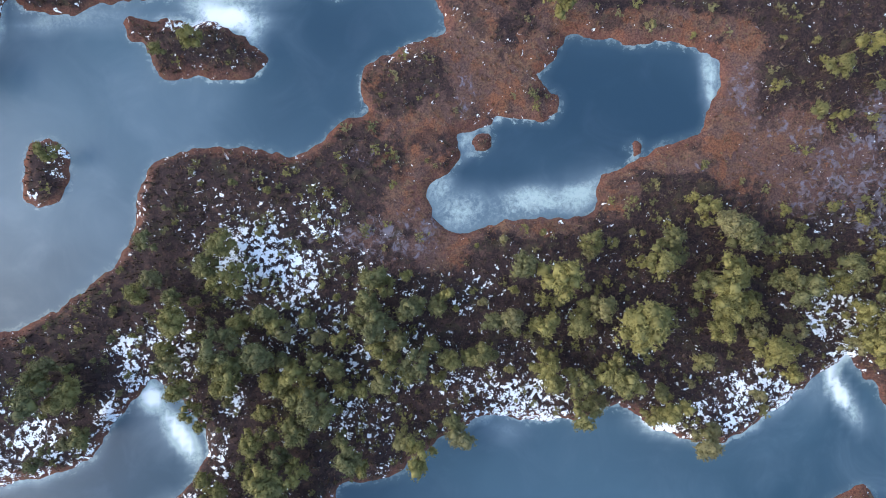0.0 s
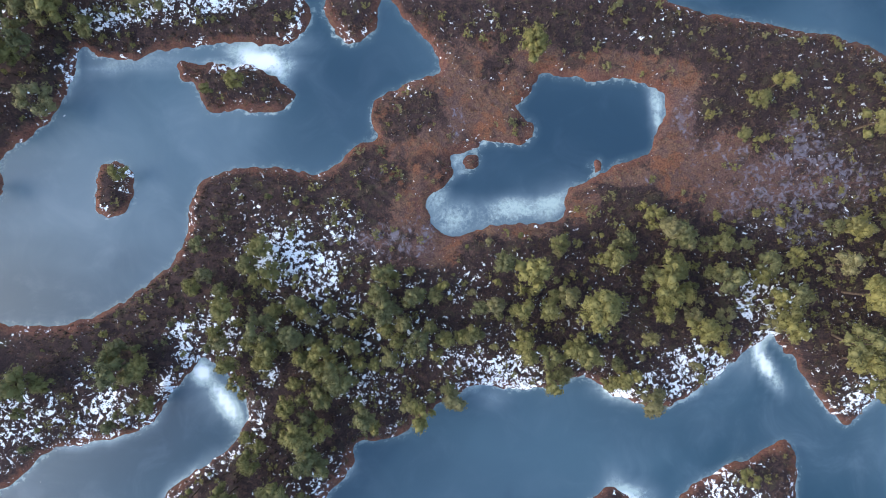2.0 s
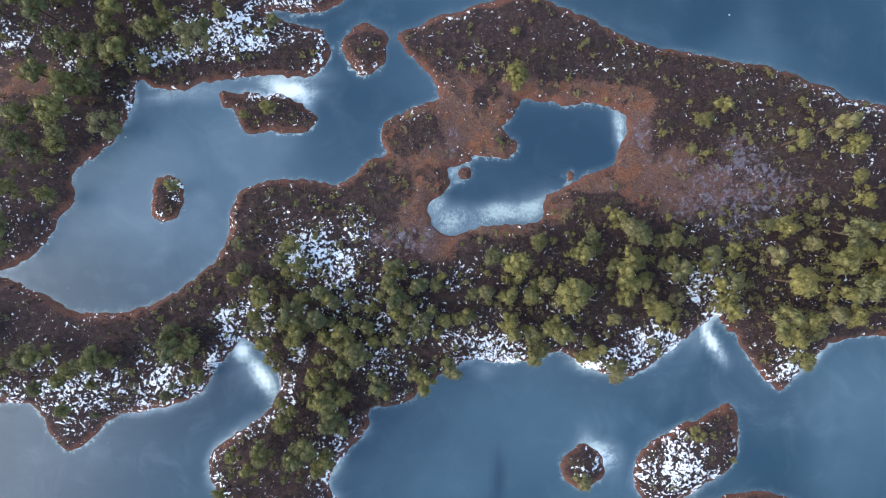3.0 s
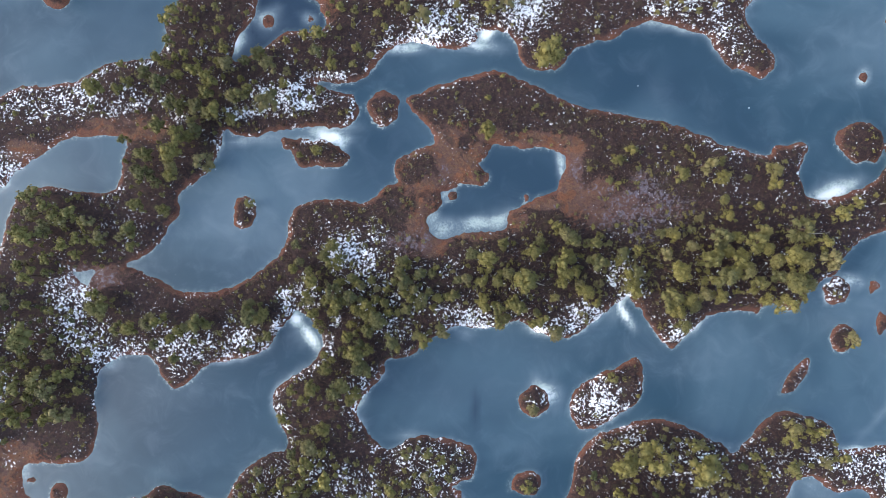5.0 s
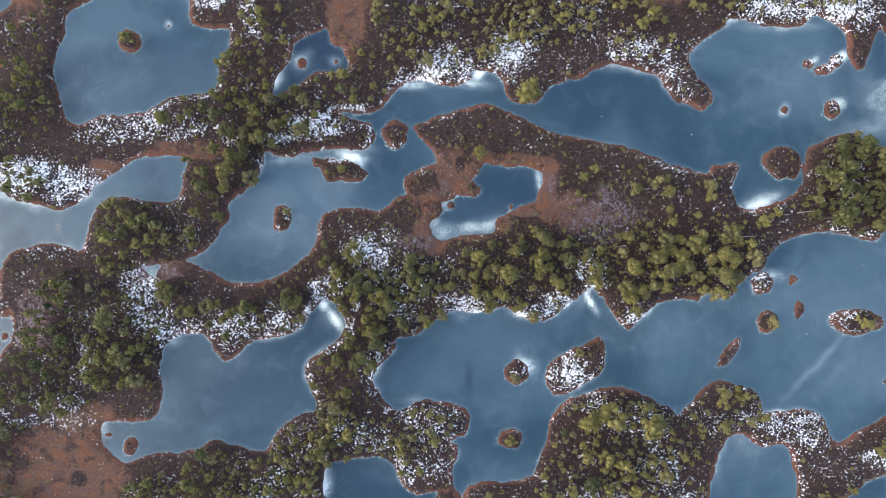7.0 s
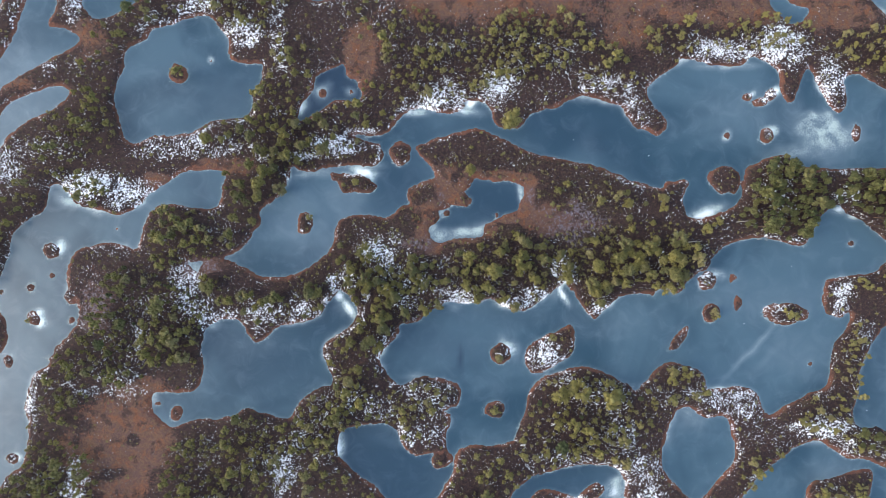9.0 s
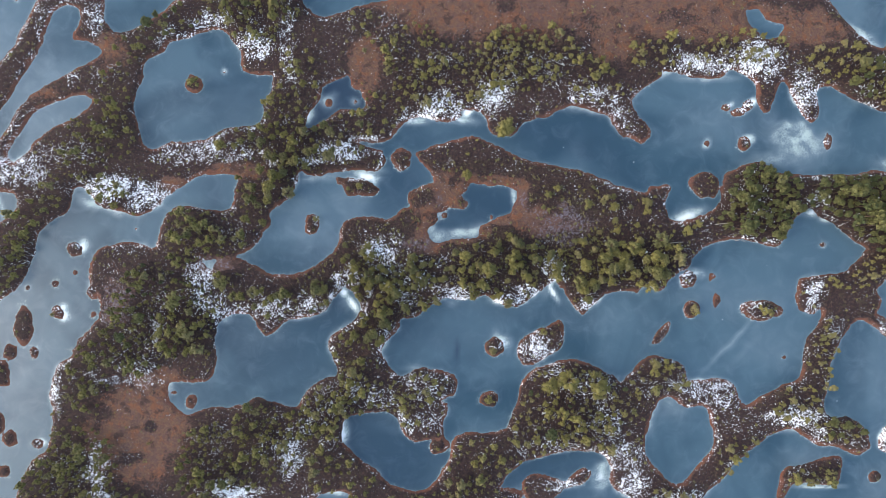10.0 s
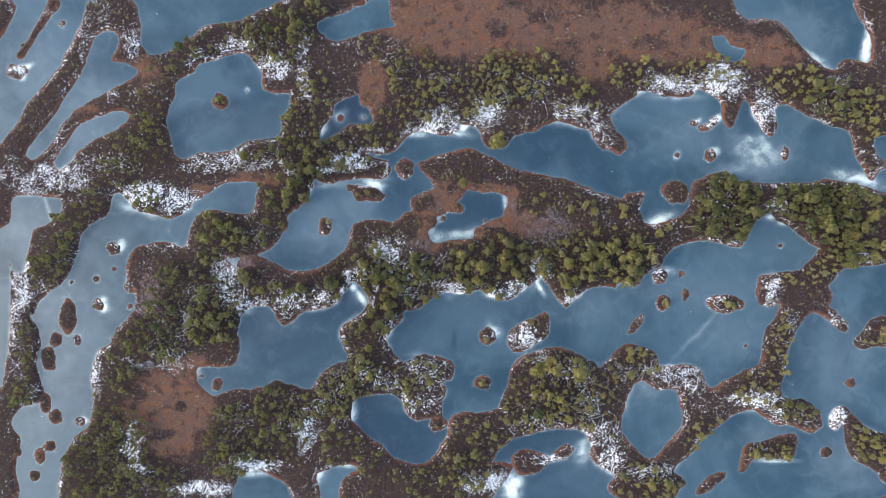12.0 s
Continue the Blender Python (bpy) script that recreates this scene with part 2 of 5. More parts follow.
def dark(x, y, rx, ry, s):
    """A soft dark oval painted on the ice for the reflection of dark cloud."""
    DARKS.append((x, y, rx, ry, s, 0))


def stand(x, y, rx, ry, density, tall):
    STANDS.append((x, y, rx, ry, density, tall))


def patches(x, y, rows, power=1.5):
    """The strongest of the soft oval patches at each place."""
    out = np.zeros(x.shape, np.float32)
    wx, wy = rough(x, y, 3.2, 71), rough(x, y, 3.2, 83)
    for cx, cy, rx, ry, s, turn in rows:
        c, n = math.cos(radians(turn)), math.sin(radians(turn))
        sway = min(0.75 * min(rx, ry), 2.2)
        dx, dy = x - cx + sway * wx, y - cy + sway * wy
        u, v = (dx * c + dy * n) / max(rx, 0.1), (dy * c - dx * n) / max(ry, 0.1)
        out = np.maximum(out, s * np.exp(-0.7 * (u * u + v * v) ** power))
    return out


# ---- the plan: pools, islands, moss lawns, wet hollows, snow, frost, sky reflections painted on the ice, stands of pine ----
pool("pond_red", [(5.58, 13.14), (6.83, 12.99), (8.27, 12.77), (9.55, 12.44), (10.86, 12.62), (12.37, 12.54), (13.9, 12.12), (14.96, 11.39), (15.09, 10.59), (14.64, 9.3), (14.13, 8.02), (13.55, 7.1), (12.38, 6.24), (11.07, 6.07), (9.94, 5.21), (8.66, 4.75), (7.59, 4.25), (7.34, 3.2), (6.91, 2.08), (5.32, 1.75), (3.58, 1.53), (1.54, 1.3), (0.2, 0.86), (-1.14, 0.62), (-2.32, 1.03), (-3, 2.19), (-3.24, 3.35), (-2.68, 4.05), (-1.87, 4.58), (-1.37, 5.56), (-1.48, 6.48), (-1.15, 7.09), (-0.21, 6.99), (0.63, 7.28), (0.97, 7.81), (0.64, 8.43), (1.15, 8), (2.34, 7.89), (3.89, 7.57), (4.59, 8.16), (4.95, 8.89), (4.62, 9.58), (4.1, 10.27), (3.65, 10.6), (4.47, 11.18), (4.83, 11.75), (5.02, 12.49)])
pool("pond_west", [(-29.51, 15.18), (-28.47, 14.50), (-26.38, 14.24), (-23.50, 14.90), (-17.64, 15.46), (-15.40, 15.31), (-13.72, 15.41), (-12.52, 16.30), (-12.00, 17.81), (-12.78, 19.55), (-11.61, 21.17), (-8.55, 22.26), (-5.03, 20.37), (-5.58, 19.26), (-5.32, 18.16), (-4.17, 16.68), (-2.65, 15.25), (-2.33, 13.41), (-4.28, 12.53), (-6.63, 11.38), (-7.49, 9.88), (-6.88, 8.30), (-8.65, 7.51), (-10.32, 5.95), (-11.82, 5.38), (-14.77, 5.94), (-18.17, 5.63), (-20.36, 4.68), (-21.27, 2.89), (-21.78, 0.30), (-22.95, -1.60), (-24.67, -3.13), (-27.19, -4.80), (-30.06, -5.80), (-32.95, -6.20), (-35.75, -6.09), (-37.77, -4.90), (-40.26, -3.71), (-42.30, -2.82), (-42.53, -2.51), (-40.15, -1.28), (-38.13, 0.66), (-36.92, 2.89), (-35.53, 4.39), (-35.80, 5.97), (-34.95, 7.46), (-33.43, 8.64), (-31.41, 10.44), (-30.08, 13.99)])
pool("channel_north", [(-18.71, 21.62), (-15.45, 21.14), (-13.21, 21.18), (-11.26, 21.95), (-9.99, 23.26), (-8.65, 25.04), (-7.44, 25.9), (-4.75, 26.61), (-0.96, 25.76), (1.73, 25.87), (3.48, 26.88), (3.57, 27.99), (5.88, 28.22), (7.79, 27.46), (8.63, 26.04), (9.05, 24.64), (9.78, 23.46), (11.77, 22.74), (13.58, 22.77), (15.1, 23.75), (16, 25.37), (17.75, 26.14), (21.74, 27.14), (22.98, 28.13), (25, 28.9), (27.01, 29.14), (31.95, 27.78), (33.98, 26.84), (34.75, 25.33), (37.2, 22.26), (38.97, 20.28), (42.39, 17.74), (42.15, 11.93), (38.76, 12.18), (35.48, 12.87), (33, 14.1), (28.95, 15.64), (25.02, 16.56), (18.61, 17.67), (15.28, 18.57), (12.14, 20.2), (9.12, 21.42), (6.85, 22.44), (4.47, 22.61), (-0.8, 21.2), (-5.58, 19.37), (-8.53, 20.65), (-13.51, 19.73), (-16.26, 20.63)])
pool("lake_east", [(36.76, 22.9), (40.68, 21.61), (42.51, 24.35), (39.73, 27.61), (38.72, 30.86), (44.58, 35.34), (45.12, 36.68), (51.53, 35.29), (56.02, 35.14), (59.06, 36.89), (62.35, 35.59), (64.01, 33.68), (64.6, 29.89), (66.59, 28.34), (69.1, 34.07), (70.4, 33.89), (73.56, 28.18), (75.67, 26.32), (77.13, 28.28), (76.99, 32.76), (79.51, 33.65), (83.41, 31.56), (89.32, 29.13), (93.15, 28.06), (94.5, 25.93), (95.24, 22.72), (97.26, 18.86), (99.33, 16.27), (101.79, 18.85), (108.32, 18.96), (108.38, 12.5), (101.61, 13.79), (95.45, 15.62), (88.97, 16.48), (83.23, 15.57), (69.7, 15.6), (65.25, 17.9), (60.16, 16.64), (57.71, 14.96), (56.48, 8.81), (50.3, 5.98), (47.15, 5.7), (45.81, 7.68), (45.61, 10.22), (46.76, 12.16), (45.77, 13.19), (43.06, 12.7), (40.14, 13.15), (35.54, 15.27)])
pool("lake_southwest", [(-46.11, -16.18), (-43.84, -14.68), (-40.91, -14.33), (-39.34, -14.9), (-38.14, -16.87), (-36.72, -18.63), (-35.38, -18.66), (-34.02, -17.2), (-31.99, -15.5), (-29.33, -15.05), (-26.69, -14.61), (-24.5, -13.77), (-22.84, -11.71), (-21.42, -9.91), (-20.34, -8.76), (-18.87, -9.23), (-17.53, -11.13), (-17.03, -12.88), (-17.91, -14.9), (-19.41, -16.32), (-21.57, -17.79), (-23.21, -19.26), (-23.46, -21.11), (-22.54, -23.37), (-21.6, -25.31), (-21.94, -26.87), (-24.11, -27.49), (-26.52, -28.8), (-28.07, -30.29), (-29.19, -32.77), (-30.63, -33.6), (-33.05, -32.82), (-35.47, -32.16), (-38.35, -31.64), (-40.14, -32.6), (-43.14, -33.51), (-46.58, -33.68), (-49.24, -34.23), (-51.98, -35.33), (-53.75, -34.63), (-55.4, -33.07), (-56.39, -31.48), (-56.19, -28.97), (-54.22, -28.35), (-49.8, -28.49), (-47.57, -27.41), (-46.65, -24.97), (-46.73, -21.72), (-47.04, -19.35)])
pool("lake_south", [(-12.47, -22.17), (-11.32, -19.65), (-8.97, -17.18), (-8.46, -15.17), (-5.25, -14.66), (-3.07, -12.59), (0.58, -10.75), (5.1, -11.06), (8.75, -10.18), (10.87, -11.56), (14.39, -12.4), (17.05, -11.37), (21.7, -7.72), (23.67, -7.27), (27.2, -12.36), (28.99, -13.71), (31.45, -11.66), (33.38, -9.57), (37.14, -8.88), (40.98, -9.54), (46.02, -10.69), (44.66, -16.06), (38.78, -26.04), (36.27, -26.74), (33.15, -25.25), (29.38, -23.6), (25.44, -23.21), (21.56, -24.33), (18.27, -25.73), (16.28, -28.47), (15.6, -31.72), (14.26, -34.96), (12.36, -37.82), (4.44, -38.65), (2.44, -39.49), (1.75, -42.04), (-0.15, -42.67), (0.44, -40.12), (0.15, -36.54), (1.05, -34.43), (0.99, -32.52), (-0.4, -31.59), (2.3, -30.75), (3.25, -28.28), (2.24, -26.45), (-1.92, -25.39), (-5.42, -25.36), (-8.1, -26.79), (-10.19, -25.79)])
pool("lake_southeast", [(40.29, -9.22), (44.72, -8.76), (46.61, -6.47), (48.51, -5.04), (50.4, -3.94), (51.59, -2), (53.48, -0.04), (56.62, 1.63), (61.01, 2.05), (64.85, 1.28), (68.78, 0.5), (70.19, 2.27), (71.8, 5.58), (73.76, 7.59), (75.62, 8.52), (77.61, 6.71), (80.14, 5.45), (85.39, 1.6), (87.34, 0.64), (86.09, -1.35), (83.56, -4.02), (80.34, -4.95), (76.55, -5.45), (73.39, -6.17), (72.82, -9.45), (73.57, -12.61), (76.09, -13.23), (78.02, -12.32), (77.43, -15.18), (75.54, -17.83), (74.6, -20.46), (73.62, -26.34), (69.78, -28.03), (65.89, -30.35), (62.64, -32.12), (61.31, -30.4), (60.08, -27.93), (56.22, -26.67), (50.74, -26.94), (49.78, -24.35), (46.53, -22.76), (43.33, -22.01), (40.8, -23.38), (38.78, -26.04), (36.27, -26.74)])
pool("pool_small_south", [(-19, -35.13), (-16.32, -34.86), (-11.73, -34.27), (-8.96, -35.85), (-7.87, -38.65), (-5.51, -40.24), (-1.58, -39.86), (1.73, -40.81), (1.56, -43.26), (-0.19, -47), (-2.09, -49.41), (-5.4, -50.6), (-8.63, -49.69), (-11.32, -48.68), (-13.38, -46.12), (-16.73, -44.14), (-18.79, -42.26), (-20.52, -40.29), (-20.3, -37.05)])
pool("pool_hook", [(44.53, -31.59), (47.09, -30.84), (50.28, -32.66), (54.22, -32.53), (55.36, -35.75), (56.26, -38.87), (55.27, -42.1), (53.29, -44.06), (51.32, -46.65), (49.47, -48.6), (46.84, -47.97), (44.95, -46.14), (42.48, -43.12), (41.86, -39.98), (42.87, -36.11), (43.8, -33.52)])
pool("lake_far_east", [(90.65, -6.54), (93.16, -4.22), (97.06, -3.41), (101.91, -3.15), (111.27, -2.43), (108.97, -41.18), (102.05, -41.91), (98.35, -40.57), (95.11, -37.61), (93.24, -36.03), (90.63, -39.6), (88.69, -41.56), (88.32, -39), (86.8, -36.45), (83.68, -34.25), (80.5, -34.52), (78.65, -31.98), (79.89, -28.07), (79.94, -24.28), (81.22, -20.35), (83.12, -17.05), (85.64, -14.38), (88.82, -15.64), (91.99, -18.21), (93.67, -18.84), (93.99, -16.87), (91.35, -14.3), (89.44, -13.01), (90.48, -10.49), (89.39, -8.2)])
pool("lake_corner", [(54.51, -51.04), (57.79, -47.78), (59.77, -45.18), (62.97, -41.91), (66.29, -39.28), (68.28, -37.96), (72.1, -37.04), (74.65, -38.5), (77.81, -40.37), (81.62, -40.73), (85.4, -42.15), (87.74, -41.15), (90.65, -38.96), (93.16, -40.21), (93.82, -44.7), (95.69, -48.01), (99.08, -49.9), (102.05, -52.56), (101.39, -57.31), (54.44, -65.79), (55.18, -56.73), (57.13, -54.13)])
pool("pool_bottom", [(12.34, -49.5), (14.3, -46.34), (18.81, -43.76), (25.29, -42.09), (32.31, -42.39), (34.78, -45.24), (34.75, -48.38), (37.29, -50.78), (40.47, -52.62), (39.11, -55.75), (41.68, -62.11), (9.69, -65), (12.27, -58.14), (15.52, -53.8), (16.85, -50.64), (14.27, -49.85)])
pool("pool_bottom_b", [(-28.41, -53.54), (-26.24, -52.06), (-23.1, -50.78), (-19.73, -51.07), (-18.86, -52.05), (-21.67, -53.53), (-22.95, -56.09), (-23.43, -62.5), (-26.69, -62.44), (-27.84, -56.07)])
pool("pool_bottom_c", [(-47.04, -54.92), (-45.11, -53.01), (-41.3, -52.56), (-38, -54.22), (-35.25, -56.12), (-33.86, -62.46), (-47.43, -62.66)])
pool("pool_northwest", [(-61.78, 37.37), (-57.95, 39.78), (-56.7, 41.58), (-52.36, 42.72), (-49.22, 43.94), (-45.52, 43.87), (-43.67, 41.76), (-42, 39.31), (-41.77, 36.04), (-39.28, 35.03), (-35.45, 34.93), (-36.04, 31.94), (-37.27, 29.25), (-37.88, 25.26), (-41.61, 24.28), (-45.38, 23.63), (-49.13, 21.56), (-52.87, 21.01), (-56.74, 20.79), (-60.62, 19.29), (-62.52, 21.18), (-63.08, 24.4), (-64.08, 27.62), (-63.66, 30.89), (-62.39, 34.08)])
pool("pool_black", [(-28.7, 24.5), (-27.5, 28.0), (-25.7, 30.0), (-25.0, 32.4), (-23.5, 33.7), (-21.5, 34.2), (-19.8, 34.9), (-19.3, 32.9), (-17.2, 31.3), (-16.2, 29.4), (-17.3, 27.8), (-20.2, 28.1), (-22.5, 27.6), (-24.4, 25.8), (-26.8, 24.6)])
pool("pool_mud", [(-49.8, -3.4), (-48.3, -3.2), (-46.8, -3.2), (-47.2, -4.2), (-47.5, -5.4), (-48.0, -6.3), (-48.8, -4.6)])
pool("pool_top", [(-29.73, 51.32), (-26.55, 52.63), (-21.44, 54.54), (-18.76, 55.81), (-16.84, 57.62), (-15.58, 60.74), (-13.61, 58.87), (-12.23, 52.63), (-11.23, 50.86), (-14.9, 49.98), (-18.77, 48.99), (-22.72, 47.55), (-25.92, 47.14), (-28.51, 49.07)])
pool("lake_top_left", [(-71.98, 63.92), (-30.33, 64.98), (-34.19, 57.94), (-38.61, 55.91), (-43.02, 53.84), (-47.41, 51.75), (-51.83, 50.83), (-55.53, 50.26), (-58.04, 47.99), (-61.2, 45.92), (-65.03, 43.83), (-68.48, 43.62), (-70.24, 46.19), (-70.28, 50.12), (-70.97, 53.37)])
pool("strip_pool", [(-80.7, 47.75), (-78.12, 49.02), (-75.75, 48.32), (-75.41, 45.5), (-76.69, 42.19), (-73.44, 41.62), (-70.82, 39.73), (-72.12, 37.74), (-75.38, 36.34), (-78.65, 34.3), (-82.69, 32.24), (-85.31, 30.22), (-87.95, 27.55), (-89.93, 24.25), (-92.02, 20.95), (-94.63, 18.93), (-96.66, 19.97), (-95.35, 22.82), (-92.62, 26.14), (-89.98, 29.46), (-88, 32.76), (-85.91, 36.08), (-83.94, 39.39), (-82.64, 42.69), (-81.66, 45.55)])
pool("strip_pool_b", [(-72.77, 29.89), (-73.22, 27.93), (-77.41, 25.22), (-81.36, 23.17), (-84, 21.15), (-86.1, 18.5), (-88.72, 16.48), (-90, 18.4), (-88.01, 21.7), (-85.36, 25.67), (-83.38, 27.67), (-79.33, 29.4), (-75.39, 30.47)])
pool("lake_west_top", [(-102.44, 57.78), (-81.07, 63.78), (-82.9, 54.57), (-84.69, 49.28), (-87.39, 43.88), (-89.35, 39.91), (-92.63, 36.02), (-96.01, 32.03), (-98.65, 27.41), (-101.26, 24.09), (-112, 13.44)])
pool("pool_west", [(-99.71, 9.7), (-96.71, 10.86), (-92.75, 10.53), (-88.77, 9.77), (-88.13, 7.41), (-89.42, 5.43), (-91.34, 4.07), (-94.65, 2.68), (-95.25, -0.58), (-96.14, -4.51), (-96.84, -7.13), (-99.08, -7.18), (-100.87, -3.33), (-105.17, -0.83), (-105.21, 1.77), (-100.64, 3.83), (-100.02, 7.09)])
pool("lake_edge_west", [(-113.21, 2.9), (-101.46, 0.56), (-100.07, -5.9), (-99.63, -14.97), (-100.02, -22.84), (-100.76, -29.28), (-102.41, -34.46), (-112.36, -36.07)])
pool("lake_west_a", [(-75.7, 11.44), (-73.06, 10.44), (-71.18, 7.91), (-66.58, 6.53), (-62.74, 5.68), (-58.78, 7.72), (-57.43, 9.69), (-52.95, 12.49), (-50.39, 13.96), (-45.25, 14.51), (-42.77, 13.69), (-43.32, 10.35), (-44.26, 7.33), (-47.88, 6.82), (-51.63, 7.59), (-55.6, 7.48), (-57.51, 5.18), (-58.74, 1.82), (-59.62, -1), (-62.01, -0.21), (-64.63, 0.35), (-67.9, -0.39), (-71.15, -1.13), (-72.63, -4.42), (-72.82, -8.31), (-70.83, -11.49), (-70.92, -15.39), (-72.51, -17.39), (-75.05, -20.07), (-76.96, -22.08), (-88.62, -25.03), (-93.45, -20), (-94.22, -16.14), (-91.65, -12.19), (-87.84, -9.47), (-85.37, -5.49), (-84.07, -1.55), (-83.48, 1.71), (-80.9, 4.39), (-77.73, 6.42), (-76.72, 9.04)])
pool("lake_west_b", [(-94.2, -16.79), (-76.96, -21.87), (-78.74, -24.73), (-79.98, -27.35), (-80.84, -31.25), (-80.19, -35.09), (-80.6, -39.61), (-81.57, -42.85), (-84.19, -44.84), (-86.13, -48.21), (-87.42, -52.11), (-88.27, -57.41), (-88.65, -65.31), (-98.31, -65.52), (-97.29, -57.73), (-98.03, -53.87), (-98.03, -49.89), (-96.74, -45.99), (-98.76, -43.47), (-99.17, -40.91), (-96.24, -38.16), (-93.68, -37.46), (-91.7, -35.49), (-92.7, -31.67), (-93.6, -27.84), (-92.66, -23.85), (-93.45, -20)])
pool("lake_northeast", [(66.78, 57.08), (70.1, 53.23), (73.92, 53.58), (77.75, 52.73), (80.36, 50.14), (82.32, 47.55), (85.57, 44.32), (88.91, 42.06), (90.81, 41.85), (92.01, 43.99), (95.93, 44.22), (97.86, 43.48), (98.77, 45.21), (98.43, 49.72), (95.78, 54.24), (94.54, 57.48), (93.2, 65.39), (64.72, 64.83)])
pool("pool_tiny", [(61.96, 49.2), (64.44, 49.48), (66.43, 47.36), (68.37, 46.74), (69.67, 46.11), (68.87, 44.15), (66.53, 43.45), (64.67, 44.71), (62.9, 46.41)])
pool("pool_right", [(99.77, 25.92), (105.45, 26.67), (108.21, 22.82), (105.67, 19.6), (101.08, 21.43)])
island([(-22.02, 13.91), (-20.46, 14.06), (-19.06, 13.78), (-18.26, 13.4), (-16.78, 13.74), (-15.24, 13.17), (-14.26, 12.35), (-13.49, 11.49), (-13.81, 10.78), (-15.04, 10.27), (-16.5, 10.2), (-17.81, 10.35), (-19.12, 10.13), (-20.11, 10.69), (-20.79, 11.68), (-21.18, 12.48), (-21.88, 12.73)])
island([(-27.2, 6.39), (-26.12, 5.92), (-25.65, 4.87), (-25.86, 3.42), (-26.58, 2.27), (-27.63, 2.17), (-28.5, 2.91), (-28.44, 4.39), (-28.22, 5.68)])
island([(15.7, -20.09), (17.05, -18.6), (18.98, -17.49), (21.27, -16.37), (23.16, -15.25), (24.64, -15.26), (24.95, -17.15), (25.11, -19.42), (23.73, -21.28), (21.43, -22.75), (19.15, -23.85), (16.88, -24.22), (15.77, -22.71)])
island([(43.17, -19.88), (43.79, -18.31), (45.05, -16.35), (46.57, -15.17), (46.85, -16.38), (45.55, -18.36), (44.28, -19.67)])
island([(69.3, -51.15), (69.73, -47.54), (71.31, -44.95), (75.15, -44.25), (79.01, -42.91), (82.22, -42.48), (82.57, -45.45), (80.88, -48.43), (76.38, -48.09), (72.54, -48.53), (70.58, -51.13)])
island([(59.63, -56.95), (60.28, -54.37), (62.87, -52.14), (66.09, -51.46), (65.42, -53.39), (62.2, -56.01)])
island([(95.25, -20.81), (97.19, -18.84), (99.11, -16.21), (102.04, -15.15), (106.18, -16.16), (106.22, -22.67), (101.02, -22.05), (97.19, -22.74)])
island([(17.19, -51.25), (16.83, -48.15), (19.42, -46.85), (22.62, -47.4), (25.82, -47.94), (29.03, -45.35), (30.93, -46.55), (29.65, -48.47), (25.8, -49.81), (22.58, -52.13), (18.73, -52.71)])
island([(-91.51, 57.05), (-88.81, 55.1), (-91.41, 51.76), (-94.02, 47.77), (-96, 44.45), (-97.99, 42.19), (-98.93, 43.5), (-96.69, 46.43), (-94.72, 49.74), (-92.77, 53.07)])
island([(-103, 56.78), (-100.26, 55.68), (-99.12, 53.69), (-100.81, 50.36), (-102.12, 47.7), (-105.48, 45.04)])
island([(90.38, -38.31), (91.29, -36.37), (92.98, -35.98), (93.2, -38.93), (91.88, -41.52), (90.35, -40.63)])
islet(0.16, 6.46, 0.57, 0.62)
islet(9.94, 6.17, 0.45, 0.42)
islet(-8.98, 17.92, 2.1, 2.22)
islet(10.63, -20.69, 2, 2.12, 0.9)
islet(9.64, -31.28, 1.97, 1.48, 0.1)
islet(53.84, 13.33, 2.72, 2.94)
islet(-51.63, -32.42, 1.16, 1.34)
islet(-55.25, -30.71, 0.36, 0.34)
islet(50.68, -6.2, 1.76, 1.82, 0.8)
islet(55.44, -5.57, 0.76, 0.91, 0.3)
islet(51.2, -12.46, 1.81, 1.98)
islet(56.51, -10.62, 0.89, 1.04)
islet(65.62, -12.54, 3.59, 2.22, 0.35)
islet(70.39, -22.1, 0.51, 0.52)
islet(78.32, 1.01, 0.51, 0.53)
islet(-0.48, -41.1, 1.86, 1.64)
islet(89.26, -46.69, 1.29, 1.29)
islet(94.83, -30.55, 1.02, 1.03)
islet(-51.85, 32.85, 1.88, 1.81)
islet(-45.69, 35.52, 0.5, 0.65, 0.8)
islet(-23.9, 29.4, 0.85, 0.85)
islet(-18.5, 29.7, 0.5, 0.5)
islet(-86.39, -17.23, 1.99, 4.02)
islet(-89.13, -22.48, 1.32, 1.67)
islet(-90.86, -27.05, 1.86, 2.7)
islet(-91.24, -37.51, 1.33, 2.32)
islet(-88.91, -40.52, 1.59, 1.94)
islet(-83.33, -41.64, 1.18, 1.03, 0.5)
islet(-89.96, -47.42, 1.32, 1.29)
islet(-92.56, -49.71, 0.93, 1.56)
islet(-93.72, -54.07, 1.21, 1.3)
islet(-75.72, -1.28, 1.43, 1.55, 0.8)
islet(-79.98, -8.55, 0.77, 0.91)
islet(-79.33, -14.5, 1.17, 1.3, 0.9)
islet(-84.1, -22.71, 0.93, 1.29, 0.5)
islet(-72.16, -9.73, 1.29, 1.43, 0.8)
islet(-85.71, -9.4, 0.52, 0.52)
islet(-75.93, -6.21, 0.52, 0.52)
islet(-63.34, 3, 0.4, 0.39)
islet(-71.97, -14.79, 0.51, 0.52)
islet(-98.06, -48.61, 1.08, 1.17)
islet(61.75, 21.77, 1.39, 1.54, 0.8)
islet(58.05, 29.21, 1.01, 0.9, 0.9)
islet(60.6, 28.21, 1.78, 0.9, 1)
islet(62.6, 29.55, 1.02, 1.17, 1)
islet(79, 22.36, 0.77, 1.41, 0.5)
islet(54.07, 21.7, 0.38, 0.52)
